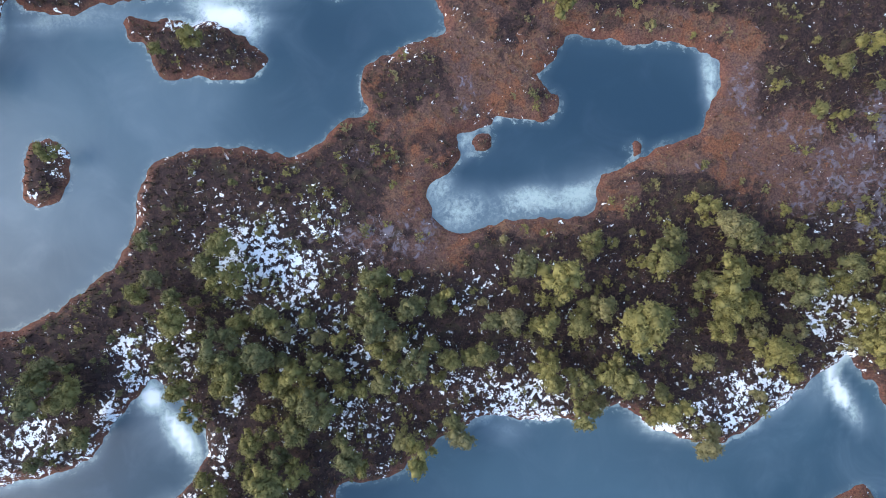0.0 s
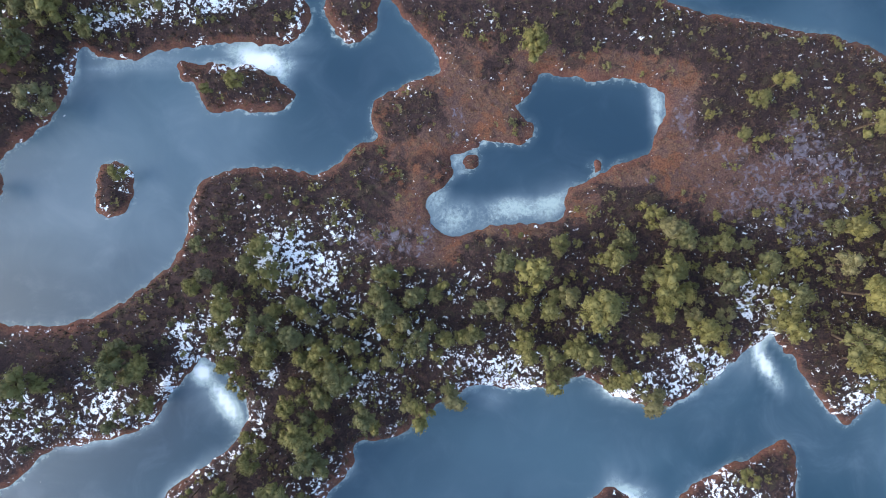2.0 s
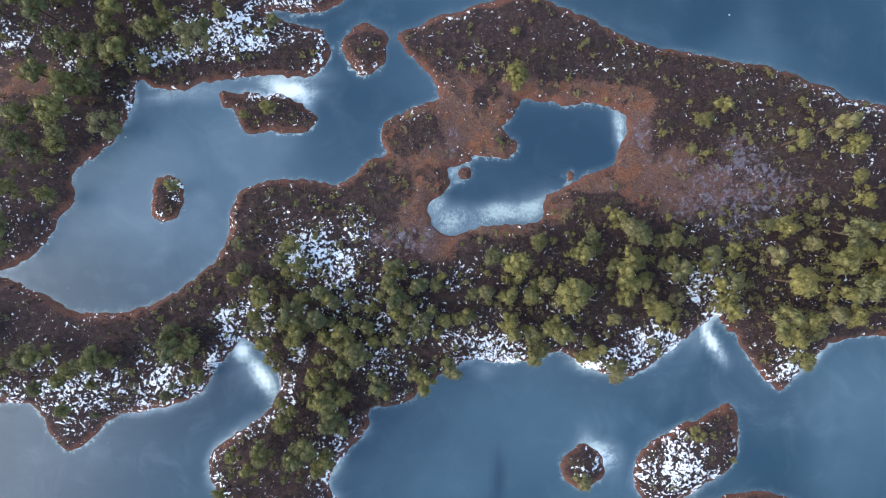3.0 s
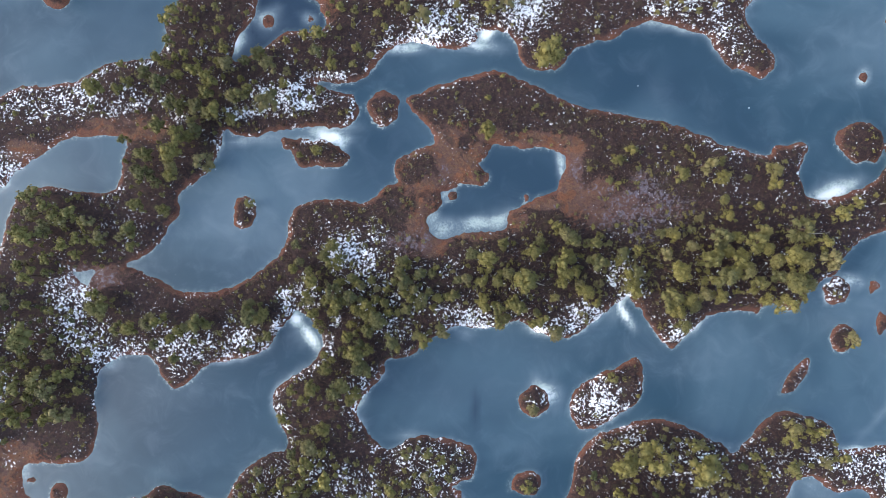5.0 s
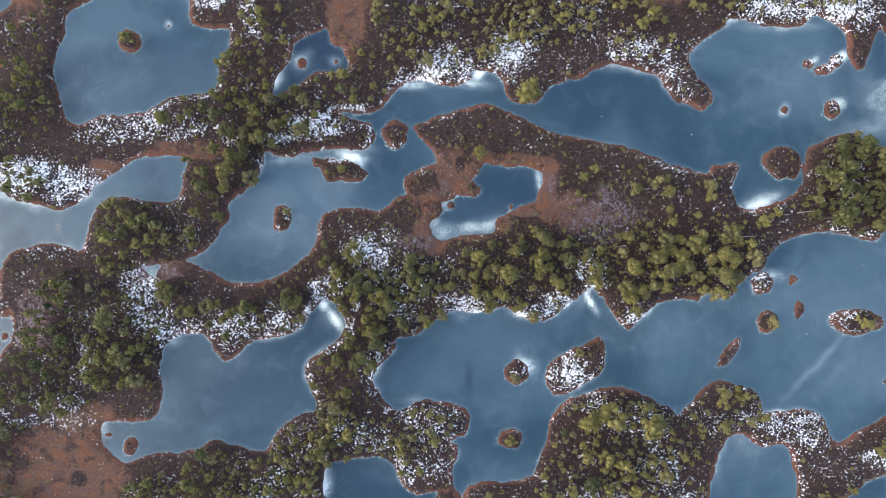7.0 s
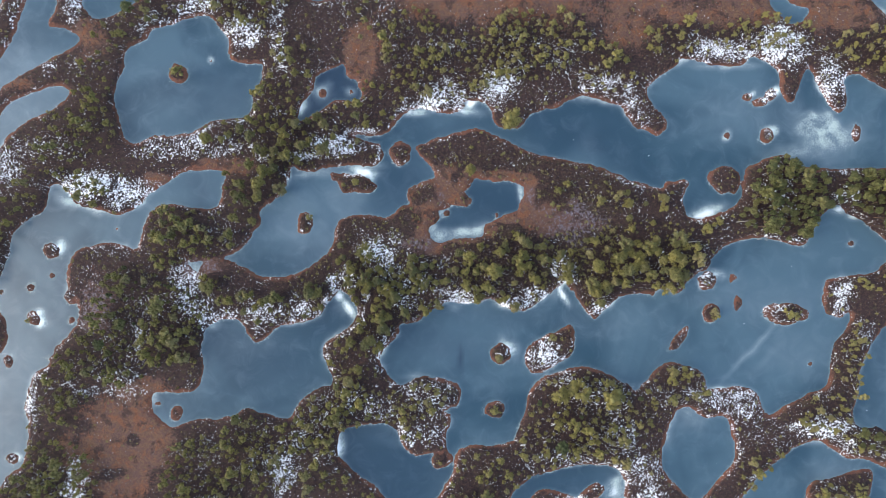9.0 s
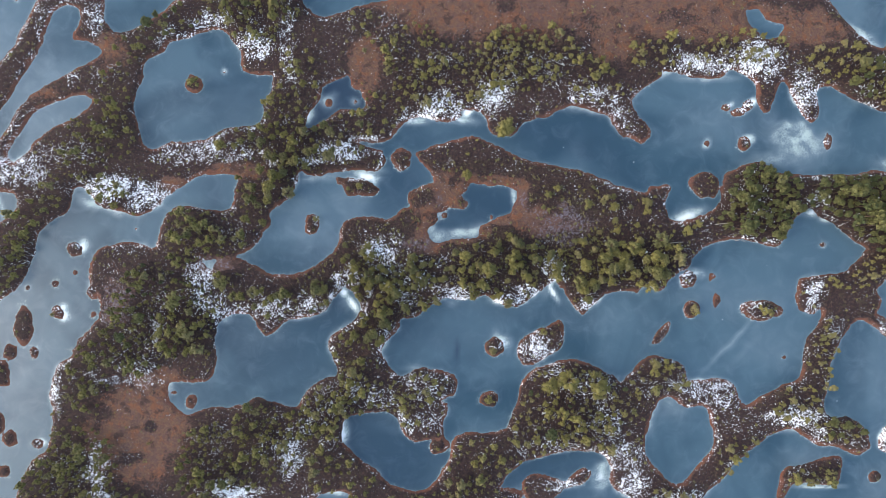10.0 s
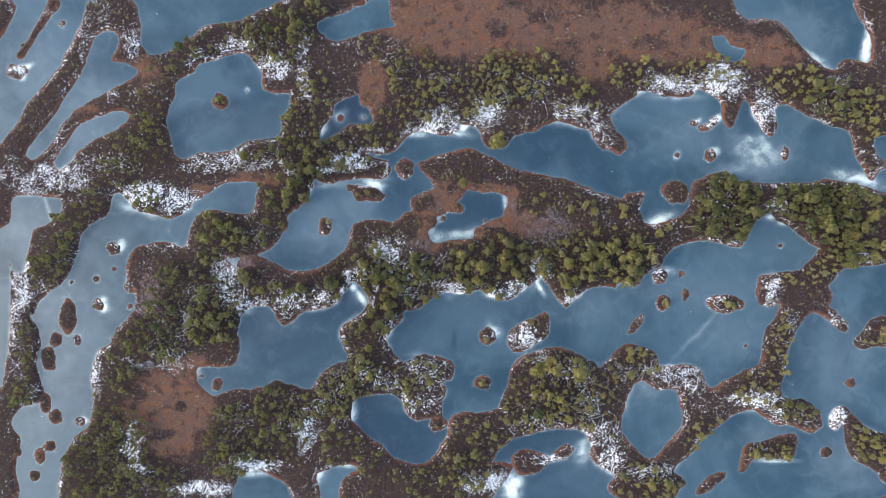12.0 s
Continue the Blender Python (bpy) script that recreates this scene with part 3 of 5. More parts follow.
islet(-98.91, 39.29, 2.69, 1.58, 1)
islet(-88.47, 50.49, 0.66, 0.65, 0.5)
islet(80.37, -38.39, 0.76, 0.77)
lawn(-46.62, -4.23, 3.87, 2.02, 0.9)
lawn(-62.35, -39.13, 9.6, 10.04, 1)
lawn(-3.86, 9.73, 3.7, 2.69, 1)
lawn(0.13, 10.97, 3.71, 3.61, 1)
lawn(3.55, 9.39, 2.07, 1.8, 1)
lawn(-7.84, 5.45, 3.05, 2.34, 0.6)
lawn(-4.49, 3.13, 3.99, 3.7, 0.8)
lawn(-2.42, 0.24, 3.31, 1.66, 0.9)
lawn(5.07, 14.19, 2.1, 1.13, 0.9)
lawn(10.52, 13.52, 5.66, 1.13, 0.9)
lawn(15.78, 10.23, 1.82, 3.35, 1)
lawn(15.33, 6.27, 2.76, 2.54, 1)
lawn(11.78, 5.25, 2.27, 1.01, 1)
lawn(8.15, 3.6, 1.41, 1.7, 0.9)
lawn(2.93, 1.22, 3.73, 0.79, 0.8)
lawn(20.22, 5.54, 6.43, 3.28, 0.7)
lawn(25.05, 4.56, 5.87, 3, 0.45)
lawn(1.06, 52.39, 14.66, 8.75, 1)
lawn(20.98, 50.5, 18.46, 7.89, 0.75)
lawn(41.91, 50.13, 19.43, 6.51, 0.75)
lawn(35.17, 41.9, 5.9, 5.2, 0.7)
lawn(58.77, 46.61, 15.34, 4.36, 0.8)
lawn(75.42, 45.51, 7.62, 4.09, 0.8)
lawn(-15.97, 37.23, 3.8, 5.75, 0.9)
lawn(-62.35, -39.13, 9.17, 9.61, 1)
lawn(-58.82, -28.09, 5.13, 2.6, 0.8)
lawn(-67.63, -11.38, 3.88, 6.48, 0.5)
lawn(-42.81, 14.88, 5.68, 1.62, 0.9)
lawn(-55.3, 11.79, 2.37, 1.83, 0.9)
lawn(-46.51, -3.69, 5.12, 1.81, 0.8)
lawn(-68.22, 39.15, 3.26, 4.58, 0.7)
lawn(-85.31, 30.88, 6.63, 2.39, 0.5)
knoll(-4.06, 9.73, 2.54, 1.59, 0.85)
knoll(-7.74, 5.55, 2.07, 1.95, 0.9)
knoll(3.55, 9.19, 0.89, 0.7, 0.8)
knoll(1.7, 12.84, 1.28, 1.12, 0.7)
knoll(-5.45, 0.99, 1.37, 0.87, 0.5)
knoll(-6.83, 2.63, 1.37, 0.97, 0.5)
knoll(-59.89, -37.87, 1.73, 1.4, 0.9)
knoll(-64.06, -44.36, 3.55, 1.51, 0.8)
knoll(-69.54, -34.8, 1.83, 1.83, 0.6)
knoll(11.73, 50.09, 3.3, 2, 0.6)
knoll(22.28, 52.95, 3.98, 1.78, 0.5)
knoll(47.26, 47.65, 3.85, 1.32, 0.5)
knoll(3.85, 48.55, 2.63, 1.45, 0.4)
knoll(28.99, 47.78, 2.66, 1.33, 0.5)
wet(-46.62, -4.23, 3.41, 1.81, 1.2)
wet(25, 4.5, 6.6, 4.2, 1)
wet(21.11, 6.35, 5.24, 3.38, 0.45)
wet(16.53, 9.93, 1.19, 1.83, 0.9)
wet(-5.84, 0.79, 4.3, 2.03, 0.7)
wet(-7.25, 6.13, 1.38, 1.37, 0.4)
wet(-0.84, 9.14, 1.36, 2.09, 0.6)
wet(20.97, 51.72, 15.81, 6.33, 0.32)
wet(40.56, 51.42, 15.57, 6.4, 0.3)
wet(-67.59, -12.68, 3.87, 5.84, 0.9)
wet(7.05, -46.34, 6.5, 6.17, 0.2)
wet(13.35, 4.75, 0.73, 1.11, 0.7)
wet(-58.36, -43.55, 7.68, 6.48, 0.1)
snow(76.25, 10.17, 2.85, 1.31, 0.6)
snow(68.09, 1.79, 1.79, 0.76, 0.5)
snow(96.35, 13.03, 2.85, 2.38, 0.5)
snow(-70.84, -47.77, 3.11, 3.88, 0.6)
snow(-71.51, -42.61, 1.07, 2.58, 0.5)
snow(-47.09, -10.96, 3.17, 5.89, 0.35)
snow(-32.52, -43.38, 3.29, 5.07, 0.3)
snow(-32.84, -34.35, 3.31, 1.98, 0.35)
snow(-79.29, -28.62, 1.3, 5.16, 0.4)
snow(35.65, -28.02, 6.38, 2.6, 0.4)
snow(27.17, -37.18, 3.89, 2.53, 0.2)
snow(-97.09, -9.73, 3.32, 6.49, 0.3)
snow(90.72, -14.96, 2.53, 2.62, 0.4)
snow(76.85, -19.12, 1.5, 3.93, 0.3)
snow(-78.79, 51.95, 2.58, 5.24, 0.35)
snow(-69.49, 35.19, 7.75, 1.85, 0.39)
snow(-76.17, 18.11, 7.82, 2.59, 0.5)
snow(-100.02, 16.2, 5.25, 3.9, 0.5)
snow(-82.74, 17.94, 7.85, 2.6, 0.5)
snow(-12.18, 44.09, 5.33, 4.96, 0.35)
snow(-20.18, 44.15, 5.27, 3.69, 0.3)
snow(21.61, 37.2, 5.32, 3.86, 0.45)
snow(-40.06, 1.15, 5.22, 4.01, 0.35)
snow(-69.82, 0.2, 5.29, 2.58, 0.45)
snow(-62, -0.86, 3.86, 1.61, 0.5)
snow(-85.23, -9.39, 5.22, 1.3, 0.6)
snow(-91.65, -12.19, 3.99, 2.6, 0.5)
snow(-61.43, -28.18, 5.12, 1.52, 0.6)
snow(-46.98, -39.57, 5.18, 3.8, 0.4)
snow(-22.07, -16.31, 2.58, 4.06, 0.5)
snow(-2.31, -34.92, 5.38, 3.82, 0.5)
snow(22.81, -25.6, 7.83, 1.98, 0.45)
snow(29.32, -28.16, 7.74, 3.93, 0.5)
snow(34.24, -34.49, 3.83, 5.11, 0.6)
snow(20.12, -41.25, 7.8, 1.87, 0.5)
snow(45.8, -29.01, 5.18, 1.94, 0.6)
snow(63.82, -36.09, 5.19, 2.58, 0.45)
snow(80.58, -19.05, 1.91, 5.23, 0.5)
snow(49.39, -51.73, 7.74, 2.58, 0.55)
snow(98.34, -40.89, 3.93, 1.93, 0.5)
snow(80.2, 1.84, 7.71, 1.53, 0.5)
snow(-28.79, -36.95, 2.63, 3.87, 0.5)
snow(-15.56, -39.77, 5.26, 2.57, 0.45)
snow(-51.72, 42.42, 4.98, 1.31, 0.6)
snow(-58, 42.08, 2.57, 2.63, 0.5)
snow(-88.03, 47.89, 4, 7.85, 0.3)
snow(-93.75, -35.54, 2.69, 3.85, 0.5)
snow(-97.9, -27.94, 1.61, 7.71, 0.5)
snow(12.39, 34.41, 5.43, 2.54, 0.4)
snow(41.5, 32.15, 3.9, 1.97, 0.4)
snow(86.02, 29.66, 5.07, 1.27, 0.5)
snow(96.51, 22.72, 1.27, 3.86, 0.4)
snow(10.86, -11.25, 4.29, 1.13, 0.9)
snow(17.85, -9.64, 3.38, 1.97, 0.8)
snow(2.88, -10.65, 6.01, 0.92, 0.7)
snow(30.88, -11, 3.08, 1.92, 0.8)
snow(-12.57, -20.86, 1.66, 3.92, 0.8)
snow(-11.41, -16.96, 2.46, 1.39, 0.7)
snow(-18.54, -29.33, 1.6, 3.89, 0.5)
snow(-22.93, -21.42, 1.08, 5.23, 0.5)
snow(-46.25, -18.77, 1.01, 3.89, 0.7)
snow(-1.23, 36.72, 5.39, 5.19, 0.3)
snow(-9.16, -6.61, 8.76, 4.05, 0.5)
snow(-2.59, -27.62, 5.5, 3.69, 0.4)
snow(11.72, -8.72, 17.12, 2.35, 0.35)
snow(-12.07, -1.42, 4.02, 3.2, 1)
snow(-3.27, -2.99, 6.07, 1.76, 0.5)
snow(-20, -6.94, 2.53, 2.5, 0.8)
snow(-24.71, -13.46, 6.19, 2, 0.7)
snow(-34.73, -13.3, 6.49, 2.97, 0.7)
snow(-42.48, -14.08, 5.19, 2.35, 0.6)
snow(-49.69, -7, 2.84, 4.6, 0.8)
snow(-47.66, -12.27, 3.85, 2.68, 0.7)
snow(-69.82, 11.17, 7.82, 2.8, 1)
snow(-60.71, 9.6, 5.2, 3.22, 1)
snow(-47.83, 18.67, 10.18, 2.6, 0.7)
snow(-56.82, 17.56, 3.8, 1.94, 0.5)
snow(-21.29, 19.5, 5.18, 2.06, 1)
snow(-25.06, 17.21, 4.99, 1.34, 0.8)
snow(-0.86, 28.69, 5.47, 3.05, 0.9)
snow(9.91, 30.11, 4.07, 4.29, 0.9)
snow(-6.35, 26.89, 2.75, 1.04, 0.6)
snow(29.84, 31.78, 5.63, 1.67, 0.68)
snow(36.47, 28.29, 3.35, 4.35, 0.60)
snow(27.25, 30.55, 3.43, 1.67, 0.60)
snow(54.02, 38.01, 7.67, 2.3, 0.9)
snow(64.14, 38.92, 5.09, 3.92, 0.9)
snow(48.85, 38.58, 2.53, 1.98, 0.7)
snow(73.91, 31.41, 2.59, 5.15, 0.8)
snow(92.17, 39.3, 3.17, 3.19, 0.5)
snow(77.57, 10.21, 2.51, 1.53, 0.8)
snow(62.24, 2.73, 5.06, 1.08, 0.5)
snow(14.44, -10.75, 5.57, 1.65, 0.7)
snow(23.02, -5.37, 1.99, 3.55, 0.8)
snow(2.84, -8.92, 8.99, 1.51, 0.5)
snow(30.84, -9.61, 4.86, 1.39, 0.5)
snow(43.46, -8.77, 5.13, 1.08, 0.5)
snow(-39.3, 40.72, 4.97, 2.51, 0.9)
snow(-32.43, 38.08, 1.9, 5.13, 0.7)
snow(-32.98, 44.91, 1.91, 4.98, 0.6)
snow(-48.01, 45.95, 4.96, 1.96, 0.7)
snow(-72.18, 46.13, 1.94, 5.24, 0.56)
snow(-76.69, 34.35, 2.62, 1.52, 0.63)
snow(-82.1, 47.93, 1.94, 5.34, 0.42)
snow(-89.38, 15.17, 7.88, 2.82, 0.8)
snow(-94.67, 12.43, 3.97, 2.38, 0.6)
snow(-98.66, 39.79, 2.92, 1.96, 1)
snow(-97.09, -9.73, 2.36, 6.49, 0.8)
snow(-98.15, -17.53, 1.82, 7.75, 0.7)
snow(-79.26, -29.91, 1.3, 7.74, 0.7)
snow(-71.09, -46.48, 2.36, 5.17, 1)
snow(-69.68, -51.62, 3.21, 1.51, 0.8)
snow(-42.64, -51.07, 6.45, 1.97, 0.9)
snow(-55.36, -56.45, 7.78, 1.95, 0.9)
snow(-11.85, -30.92, 3.38, 2.46, 0.7)
snow(-7.69, -36.08, 2.65, 2.58, 0.6)
snow(-23.45, -40.9, 2.61, 1.56, 0.5)
snow(-31.2, -43.34, 2.85, 5.08, 0.75)
snow(-36.48, -41.43, 2.64, 3.19, 0.5)
snow(-59.09, -18.33, 1, 5.2, 0.6)
snow(-12.75, -43.56, 2.69, 3.13, 0.4)
snow(-2.56, -28.85, 5.52, 3.59, 0.6)
snow(10.94, -55.07, 6.42, 2.52, 0.9)
snow(26.45, -49.2, 5.16, 1.2, 0.8)
snow(39.2, -48.19, 3.81, 6.27, 0.8)
snow(36.76, -42, 3.82, 5.1, 0.6)
snow(52.25, -28.77, 7.84, 1.94, 0.7)
snow(57.48, -31.2, 5.19, 3.24, 0.6)
snow(72.8, -34.66, 6.37, 1.94, 0.9)
snow(77.87, -37.79, 2.56, 2.58, 0.7)
snow(75.98, -8.75, 2.51, 3.94, 0.9)
snow(91.29, -38.31, 1.9, 2.57, 0.8)
snow(90.73, -16.27, 3.16, 1.53, 0.6)
snow(19.24, -20.6, 3.28, 2.61, 0.8)
snow(49.78, -5.99, 2.26, 1.61, 0.8)
snow(-68.45, -6.23, 3.91, 1.94, 0.4)
snow(-62.76, -25.62, 5.13, 1.3, 0.6)
snow(-69.02, -28.31, 3.79, 1.3, 0.5)
snow(62.64, -11.55, 1.58, 1.31, 0.7)
snow(97.04, -1.23, 2.64, 1.31, 0.6)
snow(62.41, 30.03, 0.98, 1.09, 1)
snow(58.26, 29.45, 0.77, 0.65, 1)
snow(-16.67, 14.12, 3.4, 0.65, 0.8)
snow(-26.6, 5.19, 0.77, 1.34, 0.7)
snow(-86.28, -17.23, 1.86, 3.89, 0.3)
snow(-46.72, 41.53, 3.69, 1.53, 0.5)
snow(14.5, -4.3, 6.91, 2.25, 0.25)
snow(84.2, -38.96, 3.81, 1.5, 0.4)
snow(-15.4, -10.3, 1, 1.2, 0.9)
snow(-15.9, -13.1, 0.8, 2, 0.8)
snow(-7.3, -10.9, 3.5, 1.6, 0.55)
snow(-10.1, -6.4, 1.5, 2, 0.5)
snow(-3.4, -2.4, 2.5, 1.2, 0.6)
snow(-0.6, -9.1, 3, 1.5, 0.6)
snow(3.0, -9.5, 2.6, 1.2, 0.8)
snow(-21.5, -7.5, 0.8, 2.4, 0.9)
snow(-23.2, -11.0, 0.9, 1.3, 0.9)
snow(-26.7, -11.6, 2.2, 1.2, 0.8)
snow(-29.2, -11.8, 1, 3, 0.6)
snow(21.3, -4.4, 1, 2, 0.9)
snow(22.4, -6.2, 2, 2, 0.5)
snow(-1.0, -3.8, 0.8, 1.2, 0.7)
snow(-5.5, -6.7, 2.5, 2, 0.4)
snow(-30.4, 12.3, 0.8, 2.4, 0.95)
snow(-29.3, 14.4, 1, 0.8, 0.8)
snow(-36.4, 17.8, 2, 2.5, 0.7)
snow(-13.3, -6.0, 3, 2.5, 0.4)
snow(-8.7, -7.4, 3, 2.2, 0.45)
snow(-5.2, -4.6, 2.4, 2.5, 0.42)
frost_sheen(54.08, 21.74, 0.55, 0.65, 0.6, 0)
# weak wide patches: pale sky reflection put into the ice colour
frost_sheen(-26.67, 3.75, 7.99, 6.98, 0.3, 0)
frost_sheen(-19, 8.59, 4.13, 3.28, 0.3, 0)
frost_sheen(30.65, -14.3, 15.44, 4.6, 0.2, 0)
frost_sheen(-38.18, -18.92, 9.08, 3.88, 0.18, 0)
frost_sheen(90.79, -25.4, 11.57, 15.5, 0.26, 0)
frost_sheen(93.13, -48.57, 7.88, 5.16, 0.35, 0)
frost_sheen(75.17, -43.64, 6.42, 3.87, 0.3, 0)
frost_sheen(-88.62, -25.03, 8.01, 19.28, 0.3, 0)
frost_sheen(59.37, 25.9, 13.85, 6.41, 0.25, 0)
frost_sheen(60, -10.28, 19.17, 5.21, 0.22, 0)
frost_sheen(-94.67, 37.28, 8.01, 10.55, 0.3, 0)
frost_sheen(-82.64, 25.74, 7.96, 6.51, 0.3, 0)
frost_sheen(84.23, 50.78, 8.95, 6.58, 0.25, 0)
frost_sheen(-55.4, 27.97, 6.34, 5.2, 0.2, 0)
frost_sheen(67.93, -20.56, 7.69, 5.23, 0.25, 0)
frost_sheen(-5.06, -34.87, 8.03, 3.81, 0.15, 0)
frost_sheen(-97.33, 3.26, 5.34, 5.2, 0.35, 0)
frost_sheen(-0.69, 2.03, 2.82, 1.47, 0.66, 10)
frost_sheen(3.2, 2.52, 3.73, 1.19, 0.68, -10)
frost_sheen(6.15, 3.57, 1.79, 1.1, 0.66, -25)
frost_sheen(-2.17, 3.76, 1.16, 1.18, 0.62, 0)
frost_sheen(14.3, 10.52, 0.63, 2.23, 0.72, -8)
frost_sheen(-0.74, 6.37, 0.87, 0.99, 0.7, 0)
frost_sheen(1.1, 8.02, 0.49, 0.6, 0.6, 0)
frost_sheen(-16.04, 14.19, 2.65, 1.08, 1, 10)
frost_sheen(-14.51, 13.15, 1.15, 1.16, 0.8, 0)
frost_sheen(-25.86, 13.62, 5.02, 0.87, 0.5, -5)
# weak patch: pale sky painted on the ice
frost_sheen(-19.73, 8.31, 4.24, 2.88, 0.25, 0)
frost_sheen(1.89, -11.46, 1.7, 1.13, 0.4, 0)
frost_sheen(16.93, -11.26, 0.87, 0.52, 0.9, 0)
frost_sheen(-18.03, 16.61, 4.62, 1.23, 1, 10)
frost_sheen(-25.06, 15.88, 7.5, 1.66, 0.5, 0)
frost_sheen(-69.17, 7.96, 5.84, 1.29, 0.9, 15)
frost_sheen(-59.03, 11.58, 1.58, 1.29, 1, 0)
frost_sheen(73.45, 23.44, 7.1, 2.59, 0.66, 10)
frost_sheen(68.46, 18.36, 7.63, 2.27, 0.5, 0)
frost_sheen(96.69, 16.59, 6.44, 1.51, 0.9, 12)
frost_sheen(49.63, 6.71, 3.71, 1.17, 0.9, -15)
frost_sheen(86.97, 43.35, 7.04, 1.18, 0.8, 35)
frost_sheen(97.86, 47.13, 1.17, 5.16, 1, 10)
frost_sheen(-20.85, -38.4, 1.3, 4.12, 1, 0)
frost_sheen(32.86, -46.53, 2.06, 2.5, 0.8, 0)
frost_sheen(16.19, -55.66, 2.57, 3.93, 0.9, 0)
frost_sheen(43.15, -34.17, 1.56, 5.07, 0.6, 20)
frost_sheen(11.86, -19.56, 1.91, 1.63, 1, 40)
frost_sheen(0.56, 26.77, 5.53, 0.9, 0.9, 10)
frost_sheen(4.62, 27.88, 1.68, 1.22, 1, -30)
frost_sheen(-6.4, 25.98, 3.06, 0.81, 0.8, 0)
frost_sheen(27.24, 29.25, 6.62, 1.19, 0.8, 10)
frost_sheen(45.13, 36.02, 2.54, 0.99, 0.8, -20)
frost_sheen(54.05, 35.06, 6.36, 0.76, 0.6, 0)
frost_sheen(14.22, -53.13, 2.57, 1.53, 0.9, -30)
frost_sheen(-28.2, -52.87, 1.85, 1.99, 0.8, 0)
frost_sheen(-21.79, -50.76, 3.15, 0.78, 0.8, 0)
frost_sheen(-78.45, -14.99, 1.31, 1.19, 1, 0)
frost_sheen(-74.84, -1.03, 1.22, 1.08, 1, 0)
frost_sheen(-71.58, -8.92, 1.33, 1.19, 1, -30)
frost_sheen(-82.26, -41.26, 1.18, 0.86, 1, 0)
frost_sheen(-97.26, 38.52, 1.62, 1.63, 1, 0)
frost_sheen(72.76, -36.6, 5.07, 1.08, 0.7, 0)
frost_sheen(77.64, -48.74, 5.11, 0.54, 0.8, 0)
frost_sheen(-41.84, -52.91, 5.24, 0.98, 0.8, 0)
frost_sheen(-91.35, 7.32, 0.54, 3.9, 0.7, -15)
frost_sheen(-28.39, 27.17, 1.81, 1.58, 0.9, -40)
frost_sheen(-24.25, 29.88, 1.8, 0.79, 0.6, 0)
frost_sheen(59.7, -19.1, 9.5, 0.7, 0.42, -49)
frost_sheen(62.7, -20.6, 6, 1.2, 0.3, -44)
# two more weak patches of painted sky reflection, far east
frost_sheen(86.9, -25.47, 5.05, 7.8, 0.2, 0)
frost_sheen(97.13, -53.91, 7.89, 3.88, 0.3, 0)
frost_sheen(-56.3, -29.08, 0.99, 1.85, 0.7, 0)
frost_sheen(-46.33, -15.54, 2.59, 1.29, 0.5, 0)
frost_sheen(-5.43, -25.14, 2.78, 0.78, 0.4, 0)
frost_sheen(76.29, 7.66, 2.3, 0.87, 0.9, 0)
frost_sheen(78.82, 6.41, 1.31, 0.77, 0.9, 0)
frost_sheen(48.48, -4.08, 2.49, 0.75, 0.6, 0)
frost_sheen(-48.2, -4.2, 2.6, 2.2, 0.5, 0)
frost_sheen(-20.2, -9.6, 1.1, 1, 1, 0)
frost_sheen(-18.7, -11.9, 0.75, 2.7, 0.98, -30)
frost_sheen(-19.7, -11.0, 1.6, 2.2, 0.42, -30)
frost_sheen(21.8, -6.8, 1, 0.9, 1, 0)
frost_sheen(22.7, -9.0, 0.6, 2.5, 1, -28)
frost_sheen(21.5, -8.7, 1.8, 2, 0.4, -20)
frost_sheen(73.3, 20.6, 5.5, 2.4, 0.62, 0)
# the western ice paler, as if mirroring brighter sky: painted, weak patches
frost_sheen(-83.0, 29.9, 9, 14, 0.34, 0)
frost_sheen(-94.5, 1.0, 6, 8, 0.3, 0)
frost_sheen(-94.9, 40.3, 9, 12, 0.34, 0)
frost_sheen(-80.4, 24.7, 7, 5, 0.35, 0)
frost_sheen(-23.9, 29.4, 1.7, 1.6, 0.55, 0)
frost_sheen(-18.5, 29.7, 1.1, 1, 0.5, 0)
frost_sheen(54.07, 21.7, 1.1, 1.3, 0.85, 0)
frost_sheen(47.1, -33.0, 3, 3, 0.42, 20)
# dark cloud reflections, painted into the ice colour
dark(3.2, -21.2, 0.6, 2.6, 0.85)
dark(-6.3, 11.5, 7, 6, 0.5)
dark(-12.1, 7.5, 5.5, 3, 0.4)
dark(-23.5, -2.2, 5, 3.5, 0.35)
dark(-0.8, -18.5, 10, 4.5, 0.35)
dark(25.4, 21.2, 11, 4.5, 0.4)
dark(-23.6, -14.4, 6, 4.5, 0.45)
dark(-42.6, 28.7, 9, 6, 0.4)
dark(7.9, -13.0, 9, 3, 0.3)
dark(-33.5, -23.4, 9, 5, 0.3)
dark(-47.1, 10.9, 3.5, 3, 0.3)
dark(-9.1, -43.1, 6, 4, 0.3)
dark(-7.1, -19.4, 6, 4, 0.3)
stand(36.33, -1.51, 14.12, 6.67, 1, 1)
stand(24.35, -2.8, 7.35, 5.64, 0.9, 1)
stand(8.62, -2.81, 10.19, 6.03, 0.6, 1)
stand(-13.08, -6.98, 9.73, 5.73, 0.8, 1)
stand(63.86, 9.56, 7.93, 7.43, 1.2, 1.7)
stand(83.46, 7.48, 9.7, 8.43, 1.3, 1.9)
stand(94.13, 1.91, 5.19, 6.55, 1.2, 1.6)
stand(94.1, 9.55, 5.19, 5.22, 1, 1.5)
stand(9.33, 37.53, 8.04, 5.12, 0.9, 1)
stand(-6.57, 38.06, 5.43, 7.65, 0.8, 1)
stand(14.56, 38.51, 8, 6.32, 0.9, 1)
